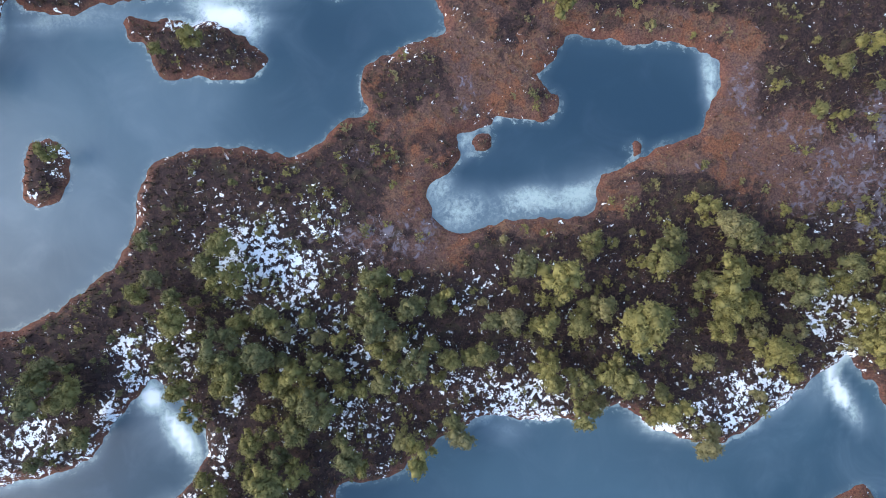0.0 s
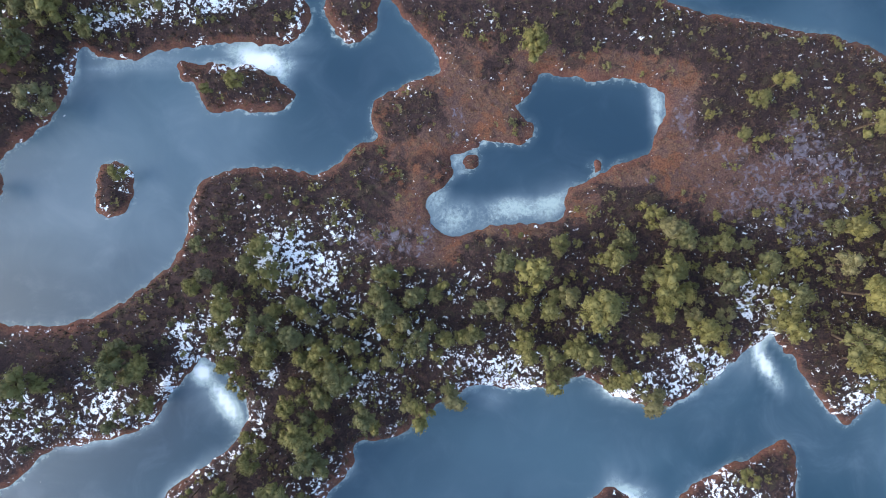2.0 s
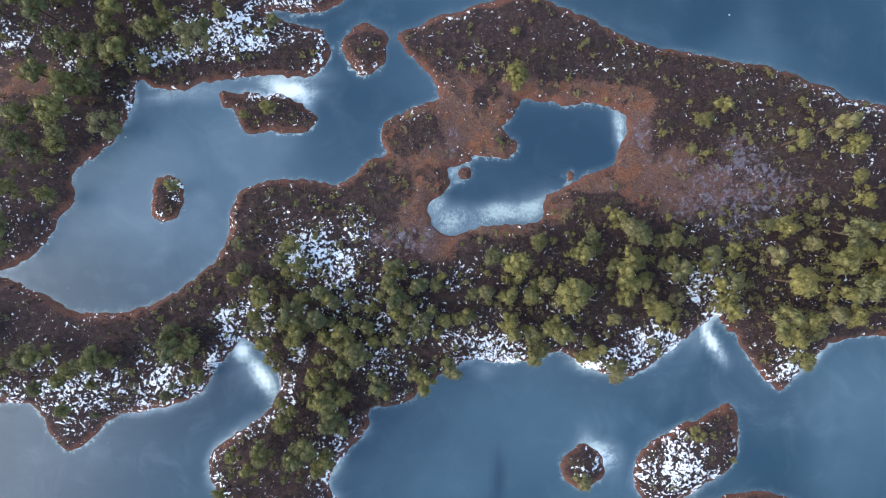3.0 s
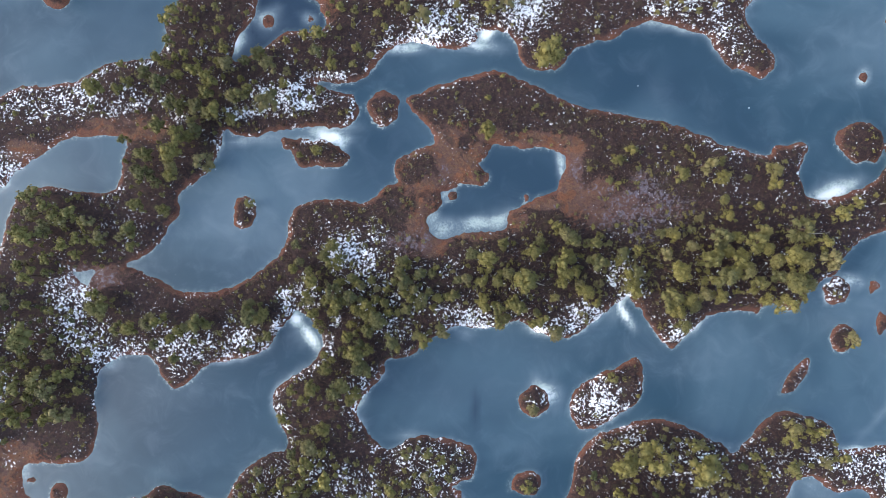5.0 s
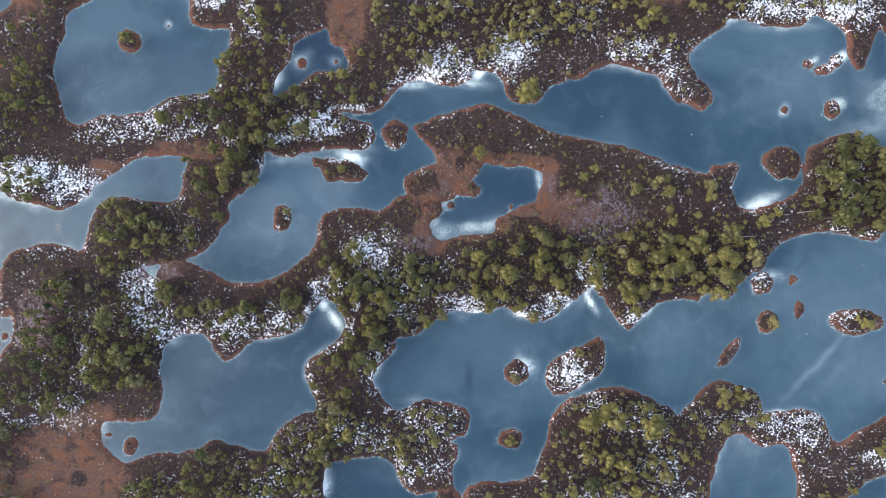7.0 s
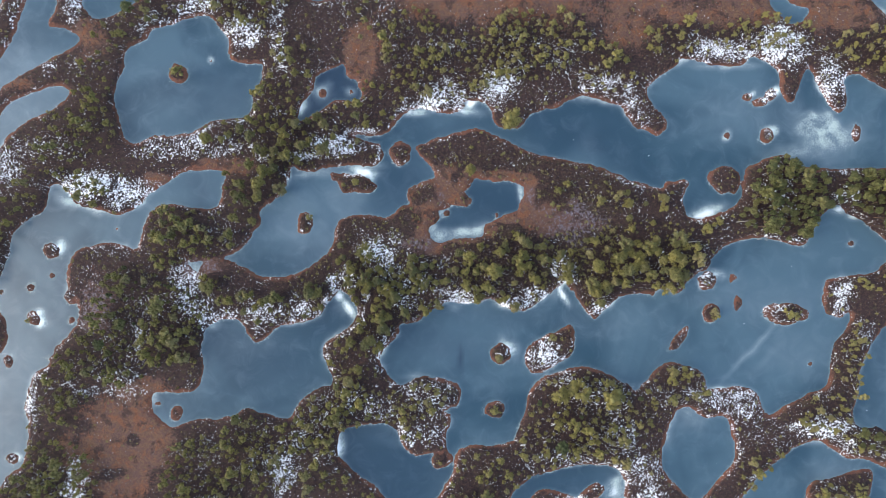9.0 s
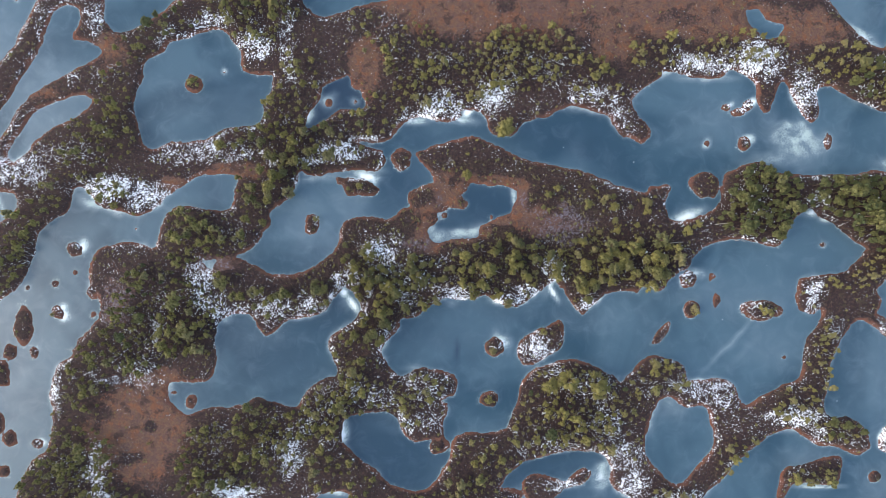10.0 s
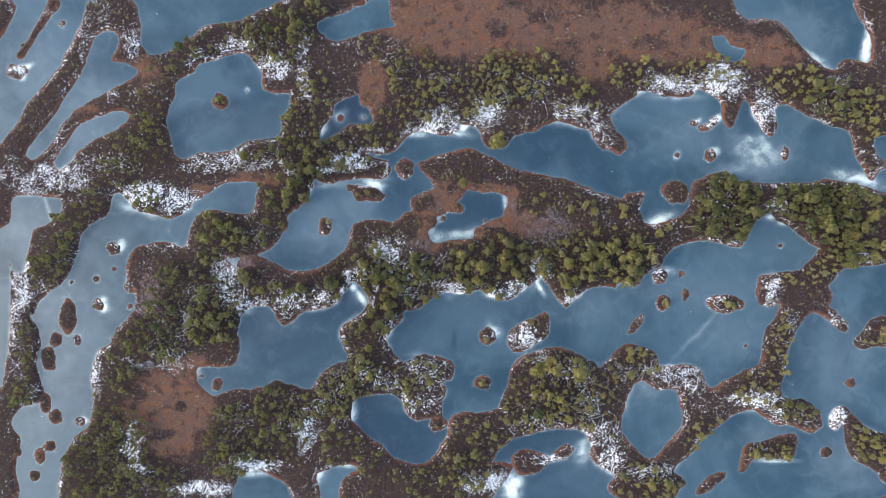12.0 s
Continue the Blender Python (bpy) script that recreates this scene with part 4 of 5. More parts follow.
stand(21.06, 39.51, 6.64, 5.09, 0.7, 1)
stand(1.52, 34.06, 8.14, 6.42, 0.6, 1)
stand(-11.78, 28.25, 6.96, 5.12, 0.4, 0.9)
stand(-29.88, 31.86, 3.81, 7.89, 0.4, 0.9)
stand(30.3, 34.2, 5.27, 5.16, 0.6, 1)
stand(42.88, 39.02, 5.1, 3.86, 0.8, 1)
stand(59.1, 41.16, 10.24, 3.28, 0.6, 1)
stand(90.09, 33.37, 7.7, 5.72, 1.1, 1.3)
stand(80.41, 38.45, 7.61, 3.2, 0.6, 1)
stand(96, 30.92, 3.91, 6.38, 0.8, 1.2)
stand(-38.44, 47.37, 6.23, 6.28, 1, 1.1)
stand(-32.28, 51.29, 5.09, 4.96, 0.8, 1.1)
stand(-55.48, 43.81, 5.12, 3.94, 0.56, 1.2)
stand(-61.64, 40.98, 5.18, 5.25, 0.4, 1.05)
stand(-47.15, 49.47, 7.5, 2.83, 0.7, 1)
stand(-65.52, 29.43, 5.17, 9.11, 0.4, 1.05)
stand(-70.85, 20.41, 6.53, 7.78, 0.48, 1)
stand(-66.95, 25.6, 3.87, 5.19, 0.4, 1)
stand(-34.56, 22.32, 7.57, 9.44, 0.8, 1)
stand(-29.5, 19.87, 7.69, 5.48, 0.8, 1)
stand(-36.7, 10.31, 3.92, 8.04, 0.6, 1.1)
stand(-39.44, 14.17, 3.22, 8.01, 0.5, 1)
stand(-24.73, 24.19, 6.41, 3.45, 0.5, 0.9)
stand(-49.4, 2.09, 7.75, 5.87, 1, 1)
stand(-56.44, -14.67, 9.63, 8.53, 1.3, 1.2)
stand(-57.81, -10.94, 7.09, 7.87, 1.3, 1.2)
stand(-49.03, -15.88, 4.5, 7.87, 1.2, 1.1)
stand(-62.81, -21.28, 7.68, 5.2, 1, 1)
stand(-84.87, -4.17, 6.58, 6.49, 1, 1.05)
stand(-88.57, -6.79, 5.29, 5.2, 1, 1.05)
stand(-68.5, 6.59, 5.29, 6.45, 0.56, 1)
stand(-81.33, 4.91, 6.51, 4.53, 0.8, 1)
stand(-76.16, 10.13, 6.51, 5.17, 0.32, 1)
stand(-92.94, -22.25, 3.34, 9.01, 0.9, 1)
stand(-94.57, -33.63, 4.63, 5.24, 0.6, 1)
stand(-72.71, -27.88, 4.54, 6.47, 0.8, 1)
stand(-74.44, -45.37, 7.81, 7.75, 1.2, 1.05)
stand(-79.4, -51.94, 6.63, 6.57, 1.2, 1.05)
stand(-69.29, -54.2, 10.39, 4.53, 0.8, 1.05)
stand(-40.66, -42.36, 10.36, 7.11, 0.9, 1.1)
stand(-48.21, -45.05, 5.8, 7.71, 0.8, 1.1)
stand(-33.29, -36.13, 7.83, 4.52, 0.8, 1.1)
stand(-23.19, -32.33, 6.61, 5.88, 1, 1.1)
stand(-18.48, -23.69, 3.61, 7.7, 0.8, 1)
stand(-25.71, -33.63, 5.89, 5.21, 1, 1.1)
stand(-5.15, -29.38, 5.43, 3.58, 0.9, 1)
stand(-10.14, -34.05, 5.3, 4.48, 0.7, 1)
stand(-13.12, -26.58, 3.36, 4.99, 0.7, 1)
stand(27.27, -31.37, 10.31, 7.14, 1, 1.1)
stand(23.55, -27.61, 7.16, 4.64, 0.8, 1.1)
stand(34.91, -28.76, 5.71, 7.69, 0.9, 1)
stand(18.47, -36.69, 5.22, 5.11, 0.8, 1)
stand(28.47, -37.54, 8.98, 3.62, 0.9, 1.1)
stand(9.48, -45.5, 7.88, 6.17, 0.35, 1)
stand(0.53, -52.75, 10.39, 4.96, 0.5, 1)
stand(-20.19, -46.29, 6.61, 5.67, 0.3, 1)
stand(44.92, -25.89, 6.44, 3.23, 0.5, 1)
stand(76.54, -22.5, 2.78, 7.82, 0.8, 1.1)
stand(77.25, -17.47, 3.22, 5.24, 0.6, 1)
stand(81.73, -36.22, 5.09, 2.79, 1.2, 1.2)
stand(74.18, -45.27, 5.78, 2.36, 1, 1.1)
stand(95.94, -44.89, 5.21, 5.15, 1, 1.3)
stand(97.36, -18.57, 3.79, 3.26, 1.2, 1.3)
stand(45.92, -53.36, 10.23, 3.77, 0.5, 1)
stand(72.77, -31.43, 5.08, 3.23, 0.5, 1)
stand(70.35, -26.5, 3.83, 3.25, 0.4, 1)
stand(62.4, -44.28, 6.45, 5.16, 0.3, 1)
stand(82.49, -4.58, 6.46, 3.29, 0.6, 1.1)
stand(87.28, -2.54, 5.13, 2.3, 0.9, 1.2)
stand(-18.54, 43.46, 7.88, 4.89, 0.12, 0.8)
stand(36.22, 10.16, 6.49, 2.09, 0.18, 0.9)
stand(-19.61, 23.18, 6.58, 4.1, 0.25, 0.8)
stand(-29.38, -3.93, 4.75, 2.67, 0.3, 0.9)
stand(-39.15, -17.03, 7.75, 2.68, 0.3, 0.9)


def lawn_at(x, y):
    """How far each place is moss lawn rather than heath."""
    return np.clip(patches(x, y, LAWNS), 0, 1) * (1 - patches(x, y, KNOLLS))


def water_depth(x, y):
    """Metres from the shore, positive on the ice; and the pool that each place belongs to."""
    best, owner = np.full(x.shape, -4.0, np.float32), np.zeros(x.shape, int)
    wob = rough(x, y, 1.7, 3) * 0.34 + rough(x, y, 0.55, 5, 2) * 0.22
    for i, (_, curve) in enumerate(POOLS):
        d = inside_by(curve, x, y)
        owner = np.where(d > best, i, owner)
        best = np.maximum(best, d)
    for curve in ISLANDS:
        best = np.minimum(best, -inside_by(curve, x, y))
    for cx, cy, rx, ry in ISLETS:
        r = np.hypot((x - cx) / rx, (y - cy) / ry) * (1 + 0.28 * rough(x, y, max(rx, ry) * 0.9, 23, 2))
        best = np.minimum(best, (r - 1) * min(rx, ry))
    return best + wob * np.clip(2.0 - np.abs(best) * 0.3, 0.3, 1), owner


def mesh_of(name, verts, faces, material, attrs=(), smooth=False):
    """A mesh from arrays; faces all with the same number of corners."""
    me = bpy.data.meshes.new(name)
    verts, faces = np.asarray(verts, np.float32), np.asarray(faces, np.int32)
    k = faces.shape[1]
    me.vertices.add(len(verts))
    me.vertices.foreach_set("co", verts.ravel())
    me.loops.add(faces.size)
    me.loops.foreach_set("vertex_index", faces.ravel())
    me.polygons.add(len(faces))
    me.polygons.foreach_set("loop_start", np.arange(0, faces.size, k, dtype=np.int32))
    me.polygons.foreach_set("loop_total", np.full(len(faces), k, np.int32))
    for key, values in attrs:
        me.attributes.new(key, "FLOAT", "POINT").data.foreach_set("value", np.asarray(values, np.float32))
    me.update(calc_edges=True)
    me.validate()
    if smooth:
        me.polygons.foreach_set("use_smooth", np.ones(len(me.polygons), bool))
    me.materials.append(material)
    return me


def tone_of(tones):
    """Attributes that tell the plants of one joined mesh apart."""
    tones = np.concatenate(tones)
    return ("tone", tones), ("joined", np.ones(len(tones)))


def steps(inner, fine, outer, coarse):
    """Grid lines: fine in the middle, coarse round it, then growing to the horizon."""
    a = np.arange(0, inner, fine)
    b = np.arange(inner, outer, coarse)
    c = outer + np.cumsum(np.geomspace(coarse, 400, 26))
    half = np.concatenate([a, b, c])
    return np.concatenate([-half[:0:-1], half])


def land_height(x, y, depth, lawn_v):
    """The bog's surface: hummocks on the heath, flat wet lawns, soft banks down to the ice."""
    up = 1 - np.exp(-np.maximum(-depth, 0) / 0.55)
    hum = rough(x, y, 1.7, 11) * 0.5 + rough(x, y, 0.55, 17, 2) * 0.5
    land = up * (0.30 + 0.22 * (1 - lawn_v) * (0.6 + hum) + 0.05 * lawn_v * hum)
    return np.where(depth > 0, -0.5 * np.minimum(depth, 1.2) - 0.004, land), hum


def build_ground():
    xs, ys = steps(31, 0.18, 122, 0.6), steps(17.5, 0.18, 72, 0.6)
    gx, gy = np.meshgrid(xs, ys)
    x, y = gx.ravel(), gy.ravel()
    depth, _ = water_depth(x, y)
    lawn_v = lawn_at(x, y)
    wet_v, snow_v = patches(x, y, WETS), patches(x, y, SNOWS)
    tree_v = patches(x, y, STANDS_FLAT)
    snow_v = np.maximum(np.maximum(snow_v, 0.46 * np.clip(tree_v, 0, 1) * (0.7 + 0.5 * rough(x, y, 12, 44))), (0.27 - 0.20 * lawn_v) * (0.7 + 0.4 * rough(x, y, 9, 41)))
    bank = np.exp(-((depth + 0.7) / 0.7) ** 2) * np.clip(0.25 + 0.9 * rough(x, y, 11, 47), 0, 0.75)
    snow_v = np.maximum(snow_v, bank * np.clip(1 - 1.6 * lawn_v, 0, 1)) * (1 - 0.75 * patches(x, y, BARE, 3))
    z, hum = land_height(x, y, depth, lawn_v)
    nx, ny = len(xs), len(ys)
    i = (np.arange(ny - 1)[:, None] * nx + np.arange(nx - 1)).ravel()
    faces = np.stack([i, i + 1, i + nx + 1, i + nx], 1)
    shore = np.clip(-depth, 0, 4) + 0.5 * np.clip(tree_v, 0, 1)
    me = mesh_of("ground", np.stack([x, y, z], 1), faces, GROUND,
                 (("lawn", lawn_v), ("wet", wet_v), ("snow", snow_v), ("shore", shore), ("hummock", hum)), True)
    tagged(new("ground", me), "peat bog of dark heather, red moss and snow patches", "ground", kind="structure")


ICE_LABELS = {"pool": "frozen bog pool of blue-grey ice with white frost", "pond": "frozen bog pond with frosted edge beside red moss",
              "lake": "broad frozen bog lake of blue-grey ice with islets", "strip": "narrow strip of pale frozen water between peat ridges",
              "channel": "long frozen channel of dark blue-grey ice"}


def build_ice():
    """One sheet of ice for each pool, its edge hidden under the bank."""
    step = 0.5
    xs, ys = np.arange(-122, 122, step), np.arange(-72, 72, step)
    gx, gy = np.meshgrid(xs, ys)
    x, y = gx.ravel(), gy.ravel()
    depth, owner = water_depth(x, y)
    nx, ny = len(xs), len(ys)
    ahead, _ = water_depth(x + 0.2, y + 0.6)
    drift = np.clip(0.62 + (depth - ahead) * 0.9, 0.25, 1.0)
    frost_sheen_v = patches(x, y, FROST_SHEENS, 1.1)
    bank = np.clip(patches(x, y, SNOWS) * (0.75 + 0.9 * rough(x, y, 3.5, 61)), 0, 1) * np.exp(-np.maximum(depth, 0) / 0.7)
    frost_sheen_v = np.maximum(frost_sheen_v, bank)
    # pools with dark water; dark_v adds the painted cloud reflections
    peat_and_cloud = {"pool_black": 0.75, "pond_red": 0.4, "pool_small_south": 0.35, "channel_north": 0.2, "pool_bottom": 0.3}
    dark_v = patches(x, y, DARKS, 1.0) * (0.8 + 0.4 * rough(x, y, 6, 67))
    i = (np.arange(ny - 1)[:, None] * nx + np.arange(nx - 1)).ravel()
    quads = np.stack([i, i + 1, i + nx + 1, i + nx], 1)
    wet_cell = depth[quads].max(1) > -0.45
    for k, (name, _) in enumerate(POOLS):
        q = quads[wet_cell & (owner[quads[:, 0]] == k)]
        if not len(q):
            continue
        used, q = np.unique(q, return_inverse=True)
        me = mesh_of("water", np.stack([x[used], y[used], np.zeros(len(used))], 1), q.reshape(-1, 4), ICE,
                     (("depth", np.clip(depth[used], 0, 6)), ("frost_sheen", frost_sheen_v[used]), ("drift", drift[used]),
                      ("peat_and_cloud", np.maximum(peat_and_cloud.get(name, 0.0), dark_v[used]))), True)
        tagged(new("water", me), ICE_LABELS.get(name.split("_")[0], ICE_LABELS["pool"]), "frozen pool", "bog pools", "structure")


STANDS_FLAT = [(x, y, rx, ry, min(d, 1.0), 0) for x, y, rx, ry, d, _ in STANDS]
build_ground()
build_ice()


# ---- pines ----
def tube(points, radii, sides=6):
    """Corners and triangles of a tapered, bent round bar."""
    verts, faces = [], []
    for p, r in zip(points, radii):
        for s in range(sides):
            a = 2 * math.pi * s / sides
            verts.append((p[0] + r * math.cos(a), p[1] + r * math.sin(a), p[2]))
    for k in range(len(points) - 1):
        for s in range(sides):
            a, b = k * sides + s, k * sides + (s + 1) % sides
            faces += [(a, b, b + sides), (a, b + sides, a + sides)]
    return np.array(verts), np.array(faces)


def joined(pieces):
    verts, faces, n = [], [], 0
    for v, f in pieces:
        verts.append(v)
        faces.append(f + n)
        n += len(v)
    return np.concatenate(verts), np.concatenate(faces)


def tuft(r, blades, size, lift=0.5, width=0.16):
    """A bunch of needles: thin blades that spread up and out from one point."""
    a = r.uniform(0, 2 * math.pi, blades)
    up = r.uniform(-0.15, 1.0, blades) * lift + 0.12
    out = np.sqrt(np.maximum(1 - up ** 2, 0.05))
    tip = np.stack([np.cos(a) * out, np.sin(a) * out, up], 1) * (size * r.uniform(0.7, 1.25, blades))[:, None]
    side = np.stack([-np.sin(a), np.cos(a), r.uniform(-0.7, 0.7, blades)], 1) * (size * width)
    root = tip * 0.15
    verts = np.stack([root - side, root + side, tip], 1).reshape(-1, 3)
    return verts, np.arange(blades * 3).reshape(-1, 3)


def turned_to(v, way):
    """The points v with their z axis turned to the given direction."""
    z = way / np.linalg.norm(way)
    x = np.cross((0.0, 1.0, 0.001), z)
    x = x / np.linalg.norm(x)
    return v @ np.array([x, np.cross(z, x), z])


def pine_parts(seed, limbs, per_lobe, blades, size, spread, stem=0.0, width=0.2):
    """A bog pine with a crown about one metre in radius: a trunk with limbs, and a crown of needle bunches round the limbs' ends."""
    r = np.random.default_rng(seed)
    top = r.uniform(2.0, 2.6)
    bend = r.uniform(-0.16, 0.16, 2)
    axis = lambda h: np.array([bend[0] * math.sin(h * 1.4), bend[1] * math.sin(h * 1.7), h])
    far = width > 0.25
    levels = np.linspace(-0.25, top * 0.92, 3 if far else 7)
    wood = [tube([axis(h) for h in levels], np.linspace(0.085, 0.018, len(levels)), 4 if far else 6)]
    lobes = [(axis(top * 0.93), 0.36)]
    first = r.uniform(0, 6.28)
    for k in range(limbs):
        level = r.uniform(0.0, 1.0)
        a = first + 2.4 * k + r.uniform(-0.4, 0.4)
        reach = r.uniform(0.45, 0.92) * (1.0 - 0.5 * level) * spread
        start, rise = axis(top * (0.38 + 0.45 * level)), r.uniform(0.08, 0.4)
        pts = [start + np.array([math.cos(a) * reach * q, math.sin(a) * reach * q, rise * q * q]) for q in (0, 0.35, 0.7, 1.0)]
        wood.append(tube(pts[::3], (0.03, 0.01), 3) if far else tube(pts, (0.035, 0.028, 0.018, 0.008), 4))
        lobes.append((pts[-1], r.uniform(0.28, 0.46)))
        if k % 3 == 1:
            lobes.append((pts[2] + (0, 0, 0.1), r.uniform(0.22, 0.32)))
    leaf = []
    core = np.array([(1, 0, 0), (-1, 0, 0), (0, 1, 0), (0, -1, 0), (0, 0, 0.9), (0, 0, -0.5)], float)
    sides = np.array([(0, 2, 4), (2, 1, 4), (1, 3, 4), (3, 0, 4), (2, 0, 5), (1, 2, 5), (3, 1, 5), (0, 3, 5)])
    for p, rad in lobes:
        leaf.append((turned_to(core, r.normal(0, 1, 3) + (0, 0, 2.5)) * rad * (0.84 if far else 0.76) + p, sides))
        for _ in range(per_lobe):
            way = r.normal(0, 1, 3)
            way[2] = abs(way[2]) * 0.9 + r.uniform(-0.5, 0.3)
            way = way / np.linalg.norm(way)
            v, f = tuft(r, blades, size * r.uniform(0.7, 1.3), 0.8, width)
            leaf.append((turned_to(v, way + (0, 0, 0.35)) + p + way * rad * r.uniform(0.5, 1.0), f))
    wood, leaf = joined(wood), joined(leaf)
    if stem:
        wood[0][:, 2] += np.where(wood[0][:, 2] > 0, stem, 0)
        leaf[0][:, 2] += stem
    return wood, leaf


LABELS = ["olive-green bog pine with a rounded fluffy crown", "yellow-green bog pine standing in dark heather",
          "small crooked pine with a loose olive crown", "broad bog pine with a lumpy yellow-olive crown"]
PINES = []
for k in range(10):
    wood, leaf = pine_parts(100 + k, 10 + k % 5, 24, 10, 0.100, 0.88 + 0.06 * (k % 3), 0.0, 0.22)
    PINES.append((mesh_of("trunk", *wood, BARK, smooth=True), mesh_of("crown", *leaf, NEEDLES)))
FAR_PINES = [pine_parts(300 + k, 8 + k % 3, 6, 6, 0.165, 0.88, 0.0, 0.38) for k in range(6)]
TALL_PINES = [pine_parts(400 + k, 17, 13, 7, 0.12, 0.98, 0.7, 0.34) for k in range(4)]
PLACED, CELLS = [], {}


def free(x, y, gap):
    """Whether no tree stands nearer than the gap."""
    i, j = int(x // 3), int(y // 3)
    return all(math.hypot(x - a, y - b) > gap for p in (-1, 0, 1) for q in (-1, 0, 1) for a, b in CELLS.get((i + p, j + q), ()))


def claim(x, y, r, tall):
    CELLS.setdefault((int(x // 3), int(y // 3)), []).append((x, y))
    PLACED.append((x, y, r, tall))


def trees(where, rows):
    rows = np.array(rows)
    depth, _ = water_depth(rows[:, 0], rows[:, 1])
    for (x, y, r), d in zip(rows.tolist(), depth):
        if d < -0.25:
            claim(x, y, r * 1.22, 1.0)


trees("ridge west end", [(-20.0, 0.1, 0.67), (-15.1, 0.0, 0.87), (-16.2, -1.4, 0.80), (-15.7, -2.5, 0.60), (-20.3, -2.9, 0.67), (-19.5, -2.1, 0.60), (-18.4, -3.4, 0.67), (-17.2, -3.6, 0.40), (-17.7, -4.7, 0.94), (-18.6, -6.2, 0.67), (-18.1, -7.1, 0.74), (-19.1, -7.4, 0.53), (-17.7, -8.7, 0.74), (-25.9, -7.4, 0.60), (-26.2, -8.6, 0.67), (-25.2, -9.6, 0.74), (-23.9, -8.8, 0.80), (-24.6, -7.6, 0.47), (-23.7, -11.6, 0.74), (-24.7, -12.1, 0.53), (-26.1, -12.5, 0.40), (-22.3, -4.1, 0.27), (-27.3, -6.6, 0.33), (-26.4, -10.5, 0.33), (-17.4, -10.2, 0.60), (-16.9, -11.1, 0.47), (-15.2, -6.1, 1.00), (-15.9, -7.1, 0.67), (-14.7, -7.7, 0.94), (-15.4, -8.7, 0.67), (-14.6, -4.9, 0.60), (-16.4, -14.1, 0.60), (-15.5, -14.7, 0.60)])
trees("ridge west", [(-14.4, -1.9, 0.74), (-13.7, -1.5, 0.47), (-14.6, -3.0, 0.50), (-12.7, -4.2, 0.74), (-12.1, -4.9, 0.60), (-14.4, -5.0, 0.67), (-11.5, -5.4, 0.60), (-10.2, -4.4, 0.60), (-12.9, -6.5, 0.94), (-11.7, -7.0, 0.60), (-13.7, -7.4, 0.53), (-14.4, -7.1, 0.67), (-10.9, -7.7, 0.80), (-12.4, -8.2, 0.67), (-11.7, -8.7, 0.60), (-9.7, -7.0, 0.67), (-15.0, -8.7, 0.60), (-13.0, -10.2, 0.60), (-10.9, -9.2, 0.74), (-9.4, -9.5, 1.14), (-10.9, -11.0, 0.87), (-10.2, -8.9, 0.74), (-13.4, -11.9, 0.74), (-12.4, -11.4, 0.53), (-12.0, -12.7, 0.74), (-12.3, -13.9, 1.07), (-10.7, -13.4, 0.80), (-13.7, -14.1, 0.53), (-14.3, -13.4, 0.47)])
trees("ridge middle", [(-7.7, -12.5, 1.00), (-8.3, -11.7, 0.53), (-7.0, -13.4, 0.53), (-3.7, -12.3, 1.00), (-4.5, -11.7, 0.67), (-2.8, -11.3, 0.47), (-3.2, -13.0, 0.67), (-6.4, -2.0, 0.80), (-6.7, -3.3, 0.80), (-6.2, -4.8, 0.94), (-6.5, -3.8, 0.67), (-5.7, -2.7, 0.60), (-7.4, -4.7, 0.60), (-4.0, -3.7, 0.80), (-4.5, -4.2, 0.53), (-4.4, -2.0, 0.47), (-2.5, -3.8, 0.60), (-2.0, -3.0, 0.53), (-4.9, -5.8, 0.74), (-6.2, -6.3, 0.67), (-5.4, -7.0, 0.60), (-6.0, -8.3, 0.80), (-7.0, -8.7, 0.53), (-3.7, -7.0, 0.87), (-2.9, -6.0, 0.60), (-2.0, -6.8, 0.60), (-4.3, -7.8, 0.60), (-2.5, -8.0, 0.53), (-1.7, -7.0, 0.67), (-8.7, -7.4, 0.67), (-8.4, -5.7, 0.53), (-8.0, -8.7, 0.60), (-9.7, -5.7, 0.53)])
trees("ridge glade", [(2.5, -1.3, 0.94), (4.3, -1.9, 1.27), (3.7, -3.3, 0.47), (4.8, -3.4, 0.47), (6.5, 0.2, 0.67), (6.6, -0.6, 0.47), (8.0, 0.1, 0.40), (3.8, 0.7, 0.33), (9.2, 0.8, 0.30), (9.8, 0.7, 0.27), (10.5, -1.1, 1.00), (9.7, -1.1, 0.47), (0.7, -4.6, 0.67), (1.8, -4.3, 0.74), (2.2, -5.3, 0.40), (3.8, -4.7, 0.80), (3.2, -4.8, 0.47), (5.8, -4.8, 0.87), (6.2, -3.8, 0.53), (9.0, -4.3, 1.54), (7.3, -3.8, 0.87), (9.3, -5.6, 0.74), (10.5, -5.3, 0.53)])
